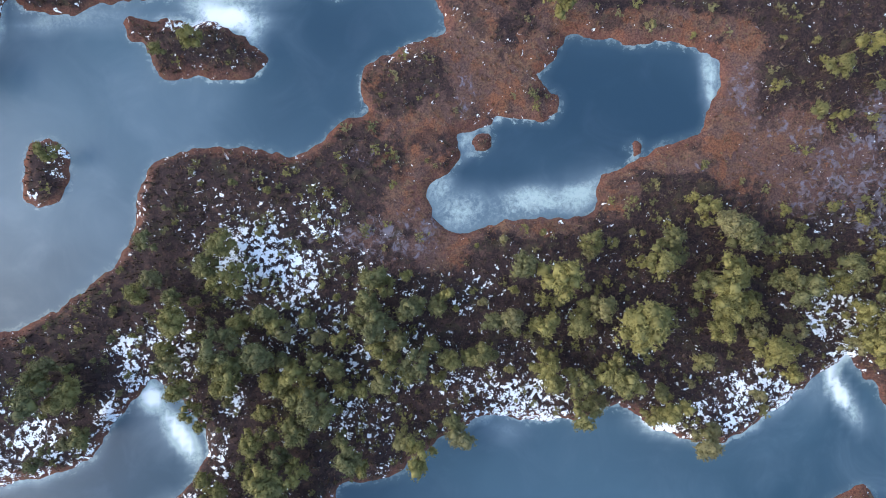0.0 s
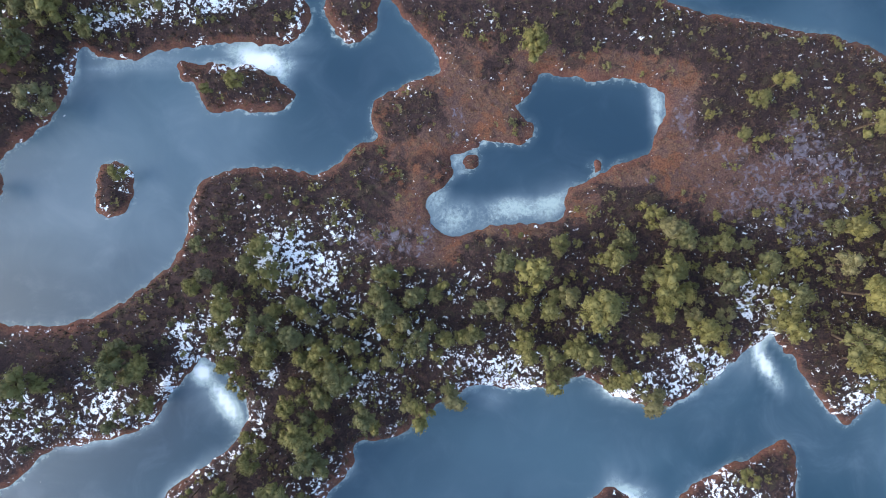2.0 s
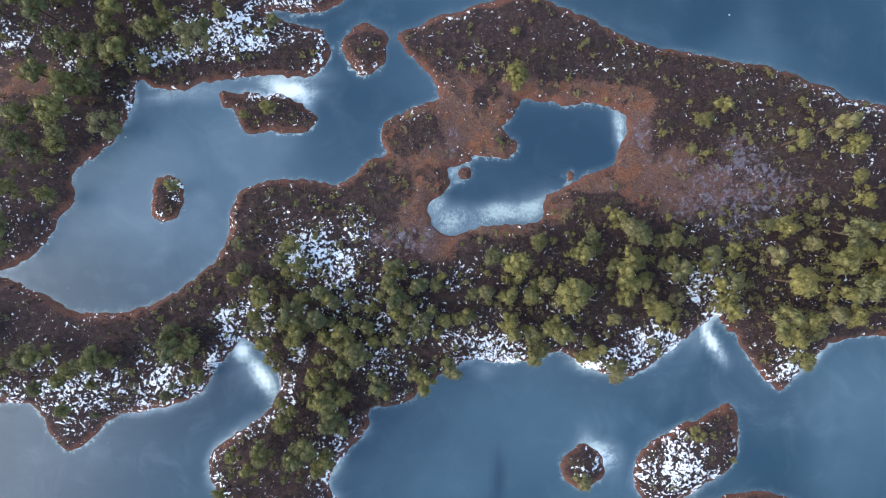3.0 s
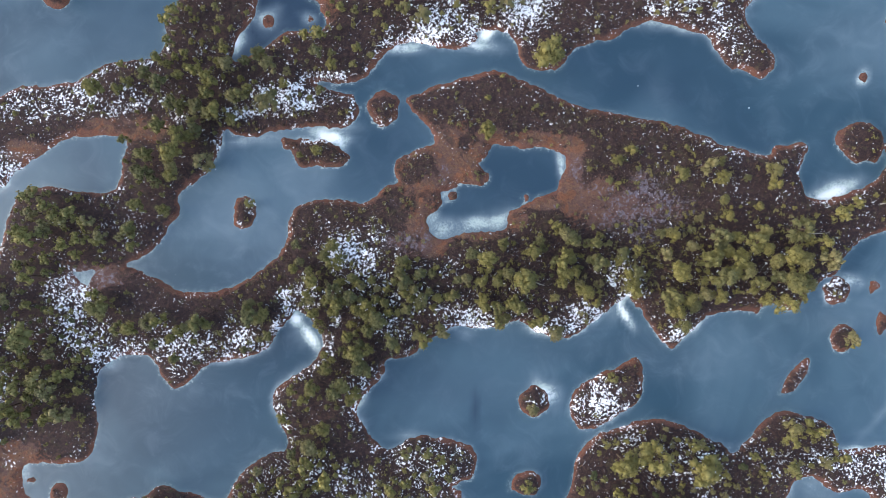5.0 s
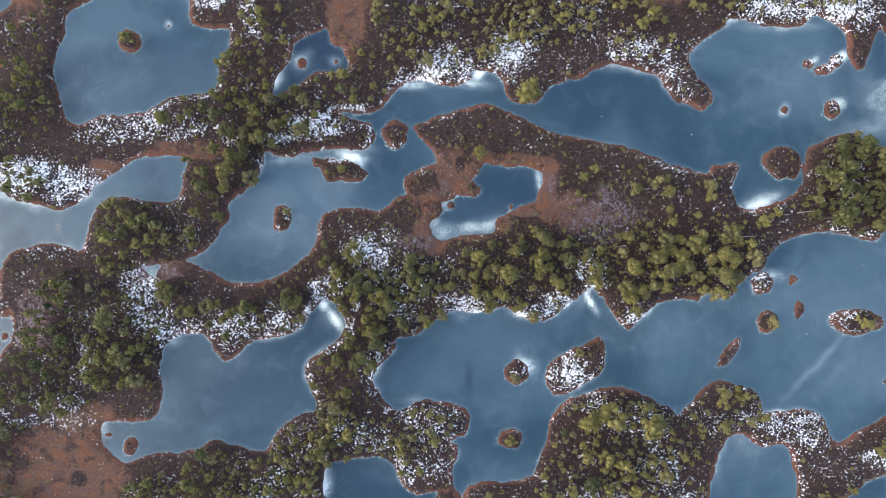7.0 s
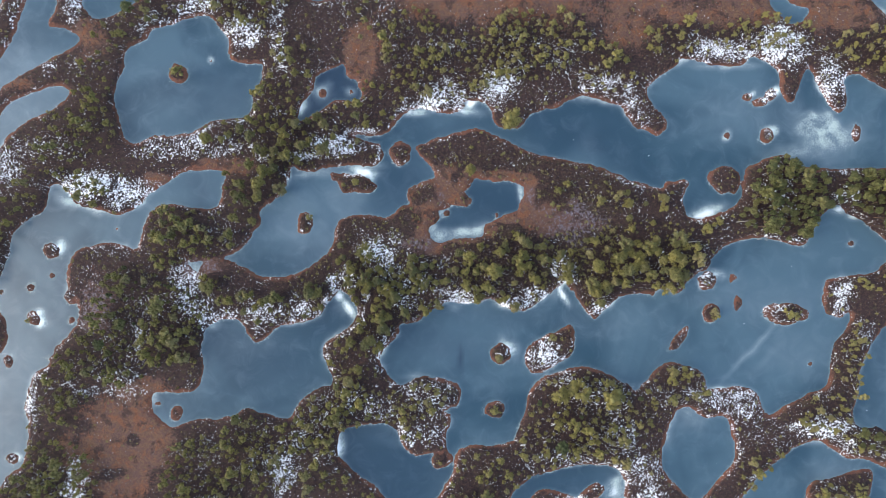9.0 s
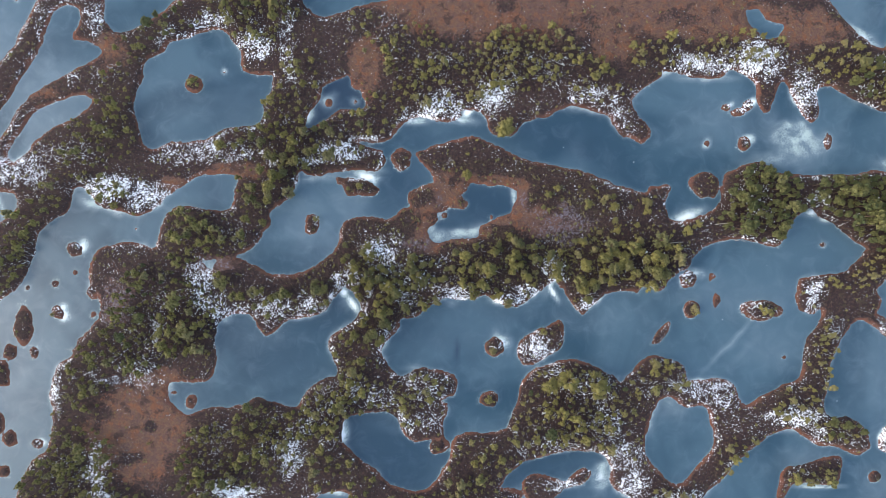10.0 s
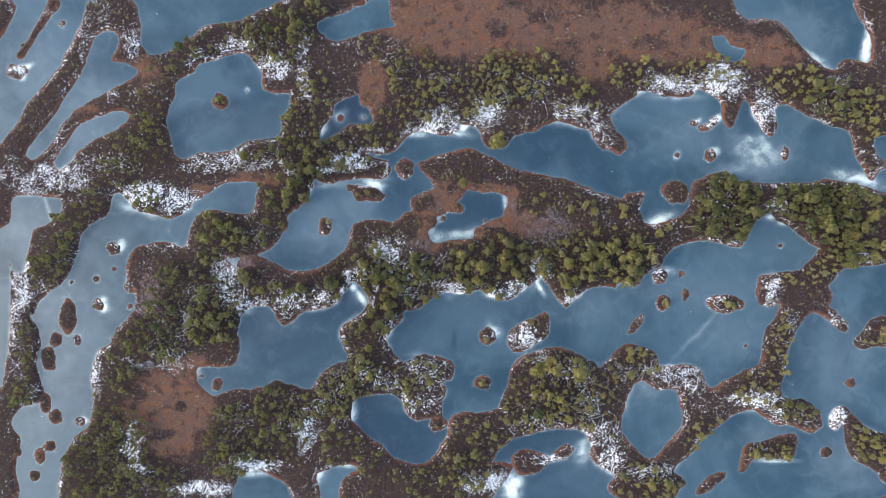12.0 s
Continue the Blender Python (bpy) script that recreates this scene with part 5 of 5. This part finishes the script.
trees("south shore", [(4.0, -7.3, 0.80), (4.2, -8.1, 0.74), (3.7, -6.6, 0.47), (5.9, -8.1, 0.80), (5.3, -7.6, 0.47), (8.5, -8.1, 1.07), (7.4, -7.8, 0.87), (8.0, -6.9, 0.60), (6.0, -10.1, 0.87), (6.9, -9.6, 0.60), (5.5, -10.8, 0.53), (-0.0, -6.5, 0.74), (-0.7, -6.7, 0.53), (0.8, -6.6, 0.47), (-1.2, -11.3, 0.87), (-1.7, -10.5, 0.60), (-0.3, -10.7, 0.47), (1.8, -7.5, 0.40), (11.7, -9.6, 0.74), (11.0, -9.9, 0.80), (13.1, -11.6, 0.94), (13.7, -11.1, 0.60), (12.1, -11.6, 0.60), (16.6, -8.9, 0.47), (10.7, -8.8, 0.53), (10.4, -10.3, 0.60), (13.0, -6.9, 0.67)])
trees("ridge east", [(11.3, 0.4, 0.67), (11.8, -0.7, 0.53), (13.5, 2.3, 0.67), (13.5, 1.4, 0.47), (12.8, 2.9, 0.40), (14.3, 1.1, 0.87), (15.3, 0.6, 1.00), (16.0, 0.1, 0.60), (14.3, -1.6, 1.00), (13.8, -2.9, 1.14), (14.5, -3.9, 0.94), (14.0, -5.1, 0.80), (13.3, -2.2, 0.74), (15.7, -3.6, 0.74), (15.3, -2.2, 0.60), (18.2, 0.1, 0.80), (17.3, 0.1, 0.53), (20.2, -0.0, 0.53), (19.7, -0.2, 0.40), (18.7, -2.5, 1.00), (18.2, -1.9, 0.60), (19.7, -2.5, 0.53), (17.7, -2.2, 0.53), (16.9, -5.9, 1.00), (17.4, -6.4, 0.74), (18.4, -7.6, 0.60), (16.4, -5.2, 0.60)])
trees("ridge far east", [(21.7, -1.4, 0.87), (21.4, -2.2, 0.60), (23.2, -3.5, 0.94), (22.4, -3.9, 0.80), (23.4, -4.9, 0.80), (23.1, -6.2, 0.94), (23.6, -7.5, 0.80), (22.7, -5.2, 0.67), (23.7, -0.8, 0.67), (18.2, 2.1, 0.47), (21.3, 2.3, 0.40), (22.9, 1.5, 0.47), (22.1, -5.9, 0.60), (22.4, -7.7, 0.53), (19.0, -5.2, 0.60), (18.9, -6.2, 0.47)])
trees("east wood", [(27.1, -1.4, 1.01), (28.2, -3.6, 1.30), (27.4, -6.8, 1.30), (28.2, -8.6, 1.16), (29.2, -10.4, 1.01), (30.7, -0.3, 0.79), (30.0, -7.2, 1.01), (30.7, -7.9, 0.87), (32.2, -2.1, 1.16), (33.6, 0.7, 1.30), (33.2, -1.4, 1.01), (34.7, -1.1, 1.01), (34.0, -4.3, 1.44), (32.5, -4.7, 1.01), (35.4, -3.6, 1.16), (31.8, -6.5, 1.01), (33.6, -6.5, 1.01), (36.1, 0.7, 0.87), (38.1, 0.2, 1.30), (39.4, 1.4, 1.01), (39.8, -0.7, 1.01), (42.3, -1.5, 1.30), (40.8, -2.2, 1.01), (44.1, -2.2, 1.16), (41.2, -4.3, 1.01), (39.0, -5.1, 1.01), (42.6, -5.1, 1.44)])
trees("east wood end", [(44.1, -3.6, 1.01), (44.8, -5.1, 1.16), (41.9, -7.6, 1.30), (43.7, 1.8, 1.44), (45.5, 0.3, 0.87), (47.3, -2.2, 1.44), (47.3, -0.0, 1.01), (38.3, -6.1, 0.72), (36.1, -2.2, 1.30), (37.2, -3.6, 1.16), (49.2, 3.6, 1.16), (50.6, 5.7, 1.30), (51.3, 5.0, 1.01), (39.4, 4.7, 0.65), (35.1, 3.5, 0.79), (26.8, 1.4, 0.65), (27.8, 1.4, 0.65), (30.7, 1.8, 0.51), (28.9, 1.9, 0.43), (44.8, -7.2, 0.72), (45.5, -5.8, 0.72), (39.7, -7.2, 0.87)])
trees("west wood", [(-53.4, 1.1, 1.30), (-51.6, 2.6, 1.01), (-49.8, 3.6, 1.16), (-51.6, -1.4, 0.87), (-49.1, 0.0, 1.01), (-47.3, 1.1, 1.01), (-48.0, -1.1, 0.72), (-55.2, -2.5, 0.87), (-53.6, -3.9, 1.16), (-51.8, -3.4, 0.65), (-44.7, 1.1, 0.87), (-42.6, 1.1, 0.65), (-40.8, 1.8, 0.94), (-44.8, -7.9, 1.30), (-45.8, -6.1, 0.87), (-42.6, -10.6, 0.94), (-40.8, -10.5, 1.01), (-53.8, -11.2, 1.59), (-54.5, -12.6, 1.16), (-51.3, -13.7, 0.87), (-48.0, -14.4, 0.72), (-46.6, -13.7, 0.65), (-52.0, -16.6, 1.30), (-51.0, -18.4, 1.30), (-52.8, -17.7, 1.01), (-49.9, -16.6, 1.01), (-53.5, -19.1, 1.01)])
trees("west wood south", [(-54.9, -17.6, 1.16), (-49.2, -20.9, 1.30), (-50.6, -21.6, 0.87), (-51.7, -22.0, 0.87), (-56.4, -20.5, 1.30), (-54.9, -22.0, 1.16), (-56.7, -17.6, 1.16), (-56.7, -14.7, 1.01), (-54.9, -14.8, 0.87), (-47.7, -18.4, 0.72), (-48.8, -16.2, 0.87), (-34.7, -10.9, 0.87), (-36.1, -11.9, 0.72), (-35.4, -14.5, 0.72), (-38.3, -12.7, 0.65), (-56.7, -6.8, 0.87), (-54.5, -7.5, 0.72), (-51.6, -8.3, 0.65), (-48.3, 4.0, 1.01), (-46.2, 3.3, 0.87), (-51.3, -11.9, 0.58)])
trees("islets and shores", [(12.21, 23.6, 2.07), (51, -12.1, 0.95), (51.7, -13, 0.6), (64.8, -12.2, 1.0), (66.2, -12.9, 0.8), (9.4, -31, 0.85), (10.2, -21, 0.8), (25.36, -26.92, 1.83), (31.15, -27.68, 1.83), (21.49, -27.53, 1.5), (-38.38, -9.86, 1.02), (-33.34, -10.18, 1), (-44.24, -7.12, 0.87), (-57.87, -18.72, 0.91), (20.65, -17.35, 0.65), (-50.7, 32.7, 1.10), (41.2, 7.4, 0.82), (34.6, 5.6, 0.73), (32.2, 9.7, 1.10), (28.3, 1.1, 0.82)])
trees("heath", [(4.6, 14.6, 1.01), (22.9, 11.9, 0.73), (21.3, 10.8, 0.69), (29.0, 8.6, 1.01), (4.8, 18.8, 0.46), (11.0, 17.8, 0.46), (17.8, 9.6, 0.41), (20.3, 8.2, 0.55), (21.5, 7.8, 0.46), (10.3, 13.3, 0.37), (30.9, 10.6, 0.37), (20.4, 12.5, 0.27), (31.8, 3.3, 0.55), (-17.0, 12.0, 0.73), (-19.5, 11.6, 0.50), (-26.0, 5.3, 0.64), (-25.2, 4.1, 0.37), (-14.9, 3.6, 0.37), (-12.9, 3.2, 0.32), (13.0, 12.8, 0.27)])
trees("neck", [(-17.6, -18.3, 1.00), (-18.8, -19.4, 0.82), (-15.1, -18.6, 1.00), (-13.8, -17.7, 1.09), (-11.9, -15.4, 1.09), (-12.4, -13.6, 1.09), (-10.8, -16.3, 0.73), (-16.0, -15.8, 0.82), (-36.9, -9.4, 0.91), (-32.1, -9.8, 1.09), (-31.2, -10.1, 0.73), (-33.1, -12.3, 0.55), (-25.5, -9.0, 1.18), (-26.2, -7.8, 0.73), (-24.4, -9.4, 0.73), (-26.9, -13.5, 0.55), (-12.2, -19.0, 0.82), (-13.1, -19.9, 0.82)])
trees("middle ridge", [(-36.8, 20.5, 1.08), (-35.6, 17.9, 0.92), (-37.0, 15.2, 1.08), (-34.5, 17.9, 0.77), (-34.9, 21.8, 0.77), (-32.2, 22.1, 0.92), (-30.6, 21.0, 1.08), (-29.9, 17.1, 1.08), (-31.0, 19.4, 0.92), (-32.6, 17.1, 0.77), (-34.5, 14.1, 1.08), (-38.8, 11.4, 1.08), (-34.9, 11.8, 1.39), (-39.2, 9.1, 1.08), (-40.3, 5.2, 0.92), (-41.1, 2.2, 0.92), (-38.0, 8.3, 0.77), (-37.2, 23.7, 0.92), (-36.0, 26.0, 0.77), (-28.3, 22.9, 1.08), (-26.4, 23.6, 0.77), (-24.5, 24.4, 0.92), (-29.1, 25.2, 0.77), (-26.0, 19.8, 0.77), (-34.1, 24.4, 0.69), (-17.1, 24.4, 0.92), (-15.2, 22.8, 0.77), (-45.3, 19.9, 1.23)])
trees("west knoll", [(-55.0, 1.9, 1.00), (-53.4, 4.2, 1.00), (-51.1, 4.9, 1.00), (-49.2, 3.0, 0.92), (-51.9, 1.8, 0.92), (-46.9, 3.0, 0.77), (-45.0, 0.6, 0.92), (-40.7, -0.1, 0.77)])
trees("north-west ridge", [(-32.7, 18.2, 0.82), (-30.7, 16.6, 0.91), (-29.8, 15.2, 1.00), (-28.0, 16.1, 0.73), (-27.7, 18.8, 0.91), (-26.6, 19.0, 0.82), (-23.4, 17.9, 1.27), (-31.6, 10.7, 1.18), (-32.5, 14.8, 0.82), (-33.6, 13.9, 0.91), (-35.3, 10.0, 0.91), (-35.5, 8.9, 0.91), (-34.1, 7.9, 0.73), (-36.6, 4.6, 0.82), (-34.4, 4.8, 0.64), (-19.3, 15.4, 0.73), (-33.0, 15.7, 0.73), (-34.8, 17.0, 0.55), (-36.7, 1.6, 0.64), (-36.2, 2.3, 0.55)])

# where the trees above were set one by one, only bushes fill the gaps
SET_ZONES = [(-29, 25.5, -15, 4.5), (25, 53, -13, 7), (-60, -34, -25, 6), (-40, -23, 2, 21)]
for sx, sy, srx, sry, dens, tall in STANDS:
    tries = int(srx * sry * 3.2 * 1.5 * dens) + 3
    a, q = rng.uniform(0, 2 * math.pi, tries), np.sqrt(rng.uniform(0, 1.15, tries))
    tx, ty = sx + np.cos(a) * q * srx, sy + np.sin(a) * q * sry
    depth, _ = water_depth(tx, ty)
    for x, y, d in zip(tx, ty, depth):
        r = (0.46 + 0.98 * rng.random() ** 1.7) * (0.55 + 0.45 * tall) * (0.8 if tall > 1.35 else 1)
        if any(math.hypot((x - a) / c, (y - b) / e) < 1.15 for a, b, c, e in ISLETS):
            continue
        if tall < 1.35 and any(a < x < b and e < y < g for a, b, e, g in SET_ZONES):
            if rng.random() < 0.6:
                continue
            r = 0.22 + 0.28 * rng.random()
        if d < -0.3 - 0.5 * r and free(x, y, 0.85 * r + 0.55 + 0.5 * max(0, 1 - dens) if tall < 1.35 else 0.55 * r + 0.45):
            claim(x, y, r, tall * rng.uniform(0.9, 1.25))
# lone young pines over the heath
lx, ly = rng.uniform(-110, 110, 3900), rng.uniform(-64, 64, 3900)
ld, _ = water_depth(lx, ly)
ll = lawn_at(lx, ly)
for x, y, d, w in zip(lx, ly, ld, ll):
    if d < -0.7 and w < 0.25 and free(x, y, 1.5):
        claim(x, y, 0.20 + 0.34 * rng.random() ** 2, 0.9)


def ground_at(x, y):
    x, y = np.array(x, float), np.array(y, float)
    return land_height(x, y, water_depth(x, y)[0], lawn_at(x, y))[0]


YOUNG = [(mesh_of("trunk", *w, BARK), mesh_of("crown", *f, NEEDLES)) for w, f in (pine_parts(350 + k, 9, 12, 8, 0.13, 0.74, 0.0, 0.24) for k in range(6))]
TALL = [(mesh_of("trunk", *w, BARK), mesh_of("crown", *f, NEEDLES_DEEP)) for w, f in TALL_PINES]


def pine_thing(name, meshes, x, y, z, r, high, label, group):
    tree = new(name)
    tree.matrix_basis = Matrix.LocRotScale((x, y, z), Euler((0, 0, rng.uniform(0, 6.28))), (r, r, r * high))
    tagged(tree, label, "pine tree", group)
    for part_name, me in zip(("trunk", "crown"), meshes):
        new(part_name, me).parent = tree


def plant_pines():
    """The pines of the middle of the plan one by one, the woods round them joined by stand."""
    order = sorted(range(len(PLACED)), key=lambda k: max(abs(PLACED[k][0] + 1) / 1.75, abs(PLACED[k][1])) - 4 * PLACED[k][2])
    z = ground_at([p[0] for p in PLACED], [p[1] for p in PLACED])
    count, rest = collections.Counter(), []
    for k in order:
        x, y, r, tall = PLACED[k]
        kind = "tall_pine" if tall > 1.35 else "young_pine" if r < 0.6 else "pine_tree"
        n = count[kind]
        if n >= 300:
            rest.append(k)
            continue
        count[kind] += 1
        if kind == "tall_pine":
            pine_thing(kind, TALL[n % 4], x, y, z[k], r, tall * 0.62, "tall dense pine with a deep green-olive crown", "tall shore pines")
        elif kind == "young_pine":
            pine_thing(kind, YOUNG[n % 6], x, y, z[k], r, tall, "small young pine with a loose olive crown", "young pines")
        else:
            label = LABELS[3] if r > 1.25 else LABELS[n % 2]
            pine_thing(kind, PINES[n * 7 % len(PINES)], x, y, z[k], r, tall * rng.uniform(0.9, 1.15), label, "bog pines")
    woods = collections.defaultdict(list)
    for k in rest:
        x, y, r, tall = PLACED[k]
        woods[int((x + 112) // 56), int((y + 66) // 66)].append((k, x, y, r, tall))
    for rows in woods.values():
        wood, leaf, tones = [], [], []
        for k, x, y, r, tall in rows:
            stemmed = tall > 1.35
            w, f = TALL_PINES[k % 4] if tall > 1.35 else FAR_PINES[k % 6]
            tall = tall * 0.62 if tall > 1.35 else tall
            a = rng.uniform(0, 6.28)
            turn = np.array([[math.cos(a), -math.sin(a), 0], [math.sin(a), math.cos(a), 0], [0, 0, 1]])
            grow = np.array([r, r, r * tall])
            wood.append(((w[0] @ turn.T) * grow + (x, y, z[k]), w[1]))
            leaf.append(((f[0] @ turn.T) * grow + (x, y, z[k]), f[1]))
            tones.append(np.full(len(f[0]), rng.random() * 0.45 if stemmed else 0.25 + 0.75 * rng.random()))
        far = new("pine_wood")
        tagged(far, "open wood of olive-green bog pines on heather", "pine wood", kind="stuff")
        new("trunks", mesh_of("trunks", *joined(wood), BARK)).parent = far
        new("crowns", mesh_of("crowns", *joined(leaf), NEEDLES, tone_of(tones))).parent = far


plant_pines()


# ---- heather and low growth ----
def saplings(count, x0, x1, y0, y1):
    """Knee-high pines and bushes under and round the stands."""
    x, y = rng.uniform(x0, x1, count), rng.uniform(y0, y1, count)
    depth, _ = water_depth(x, y)
    near = np.maximum(0.8 * patches(x, y, STANDS_FLAT), patches(x, y, [(a, b, c * 0.7, d * 0.7, 0.9, 0) for a, b, c, d in ISLETS]))
    keep = (depth < -0.5) & (np.maximum(near, 0.22) * (1 - 0.8 * lawn_at(x, y)) > rng.uniform(0, 1, count))
    x, y = x[keep], y[keep]
    z = ground_at(x, y)
    kinds = []
    for k in range(8):
        r = np.random.default_rng(70 + k)
        bunch = []
        for _ in range(12):
            v, f = tuft(r, 9, 0.12, 0.9, 0.24)
            bunch.append((v + r.normal(0, 1, 3) * (0.13, 0.13, 0.07) + (0, 0, 0.2), f))
        kinds.append(joined(bunch))
    pieces, tones = [], []
    for k in range(len(x)):
        v, f = kinds[k % 8]
        pieces.append((v * rng.uniform(0.6, 1.5) + (x[k], y[k], z[k]), f))
        tones.append(np.full(len(v), rng.random() * 0.5 + (0.5 if k % 3 else 0)))
    me = mesh_of("saplings", *joined(pieces), NEEDLES, tone_of(tones))
    tagged(new("saplings", me), "knee-high grey-green pine saplings among heather", "sapling", kind="stuff")


saplings(3000, -33, 33, -18, 18)
saplings(10500, -113, 113, -66, 66)


def heather(count, x0, x1, y0, y1, blades, size, name, label, material, edge=0.3):
    x, y = rng.uniform(x0, x1, count), rng.uniform(y0, y1, count)
    depth, _ = water_depth(x, y)
    keep = (depth < -edge) & (lawn_at(x, y) < rng.uniform(0.1, 0.6, count)) & (patches(x, y, SNOWS) < rng.uniform(0.2, 1.2, count))
    x, y = x[keep], y[keep]
    z = ground_at(x, y)
    kinds = [tuft(np.random.default_rng(k), blades, size, 1.3, 0.11) for k in range(12)]
    pieces, tones = [], []
    for k in range(len(x)):
        v, f = kinds[k % 12]
        s = rng.uniform(0.6, 1.35)
        pieces.append((v * s + (x[k], y[k], z[k] - 0.02), f))
        tones.append(np.full(len(v), rng.random()))
    me = mesh_of(name, *joined(pieces), material, tone_of(tones))
    tagged(new(name, me), label, "heather", kind="stuff")


heather(19000, -33, 33, -18, 18, 12, 0.20, "heather", "dark brown-red heather tussocks over the bog", HEATHER)
heather(13000, -113, 113, -66, 66, 9, 0.32, "heather", "dark brown-red heather tussocks over the bog", HEATHER)


def sedge(count, x0, x1, y0, y1, blades, size):
    """Pale and rusty sedge tufts on the moss lawns."""
    x, y = rng.uniform(x0, x1, count), rng.uniform(y0, y1, count)
    depth, _ = water_depth(x, y)
    keep = (depth < -0.15) & ((lawn_at(x, y) > rng.uniform(0.2, 0.8, count)) | (depth > -1.0))
    x, y = x[keep], y[keep]
    z = ground_at(x, y)
    kinds = [tuft(np.random.default_rng(50 + k), blades, size, 1.2, 0.10) for k in range(12)]
    pieces, tones = [], []
    for k in range(len(x)):
        v, f = kinds[k % 12]
        pieces.append((v * rng.uniform(0.5, 1.4) + (x[k], y[k], z[k] - 0.01), f))
        tones.append(np.full(len(v), rng.random()))
    me = mesh_of("sedge_tufts", *joined(pieces), SEDGE, tone_of(tones))
    tagged(new("sedge_tufts", me), "rusty and straw-coloured sedge tufts on red moss", "sedge", kind="stuff")


sedge(26000, -33, 33, -18, 18, 8, 0.15)
sedge(20000, -113, 113, -66, 66, 7, 0.26)


# ---- fallen trunks bleached by the weather ----
def fallen_log(x, y, length, turn, limbs):
    """A dead trunk on the ground with a few broken limbs."""
    r = np.random.default_rng(int(abs(x * 10 + y)))
    log = new("fallen_log")
    z = float(ground_at([x], [y])[0]) + 0.10
    log.matrix_basis = pose(x, y, z, 0, 0, turn)
    tagged(log, "bleached fallen pine trunk lying on the heather", "fallen log", "fallen logs")
    u = np.linspace(0, 1, 8)
    pts = np.stack([0.04 * np.sin(u * 5), 0.05 * np.cos(u * 4), u * length], 1)
    v, f = tube(pts, np.linspace(0.11, 0.03, 8), 7)
    lie = lambda v: np.stack([v[:, 2] - length / 2, v[:, 0], v[:, 1]], 1)
    new("trunk", mesh_of("trunk", lie(v), f, DEADWOOD, smooth=True)).parent = log
    for k in range(limbs):
        q = r.uniform(0.35, 0.9)
        a, reach = r.uniform(-0.2, 3.3), r.uniform(0.3, 0.7)
        base = np.array([0.0, 0.05, q * length])
        tip = base + np.array([math.cos(a) * reach, math.sin(a) * reach * 0.4, reach * 0.7])
        v, f = tube([base, (base + tip) / 2 + (0.03, 0.02, 0), tip], (0.035, 0.025, 0.008), 5)
        new("limb", mesh_of("limb", lie(v), f, DEADWOOD, smooth=True)).parent = log


fallen_log(57.43, 5.15, 3.43, 6, 3)
fallen_log(47.83, 1.19, 2.82, 5, 2)
fallen_log(61.19, 1.8, 2.16, 4, 2)
fallen_log(92.24, 32.98, 3.51, 26, 2)
fallen_log(11.13, -5.14, 1.93, -15, 3)
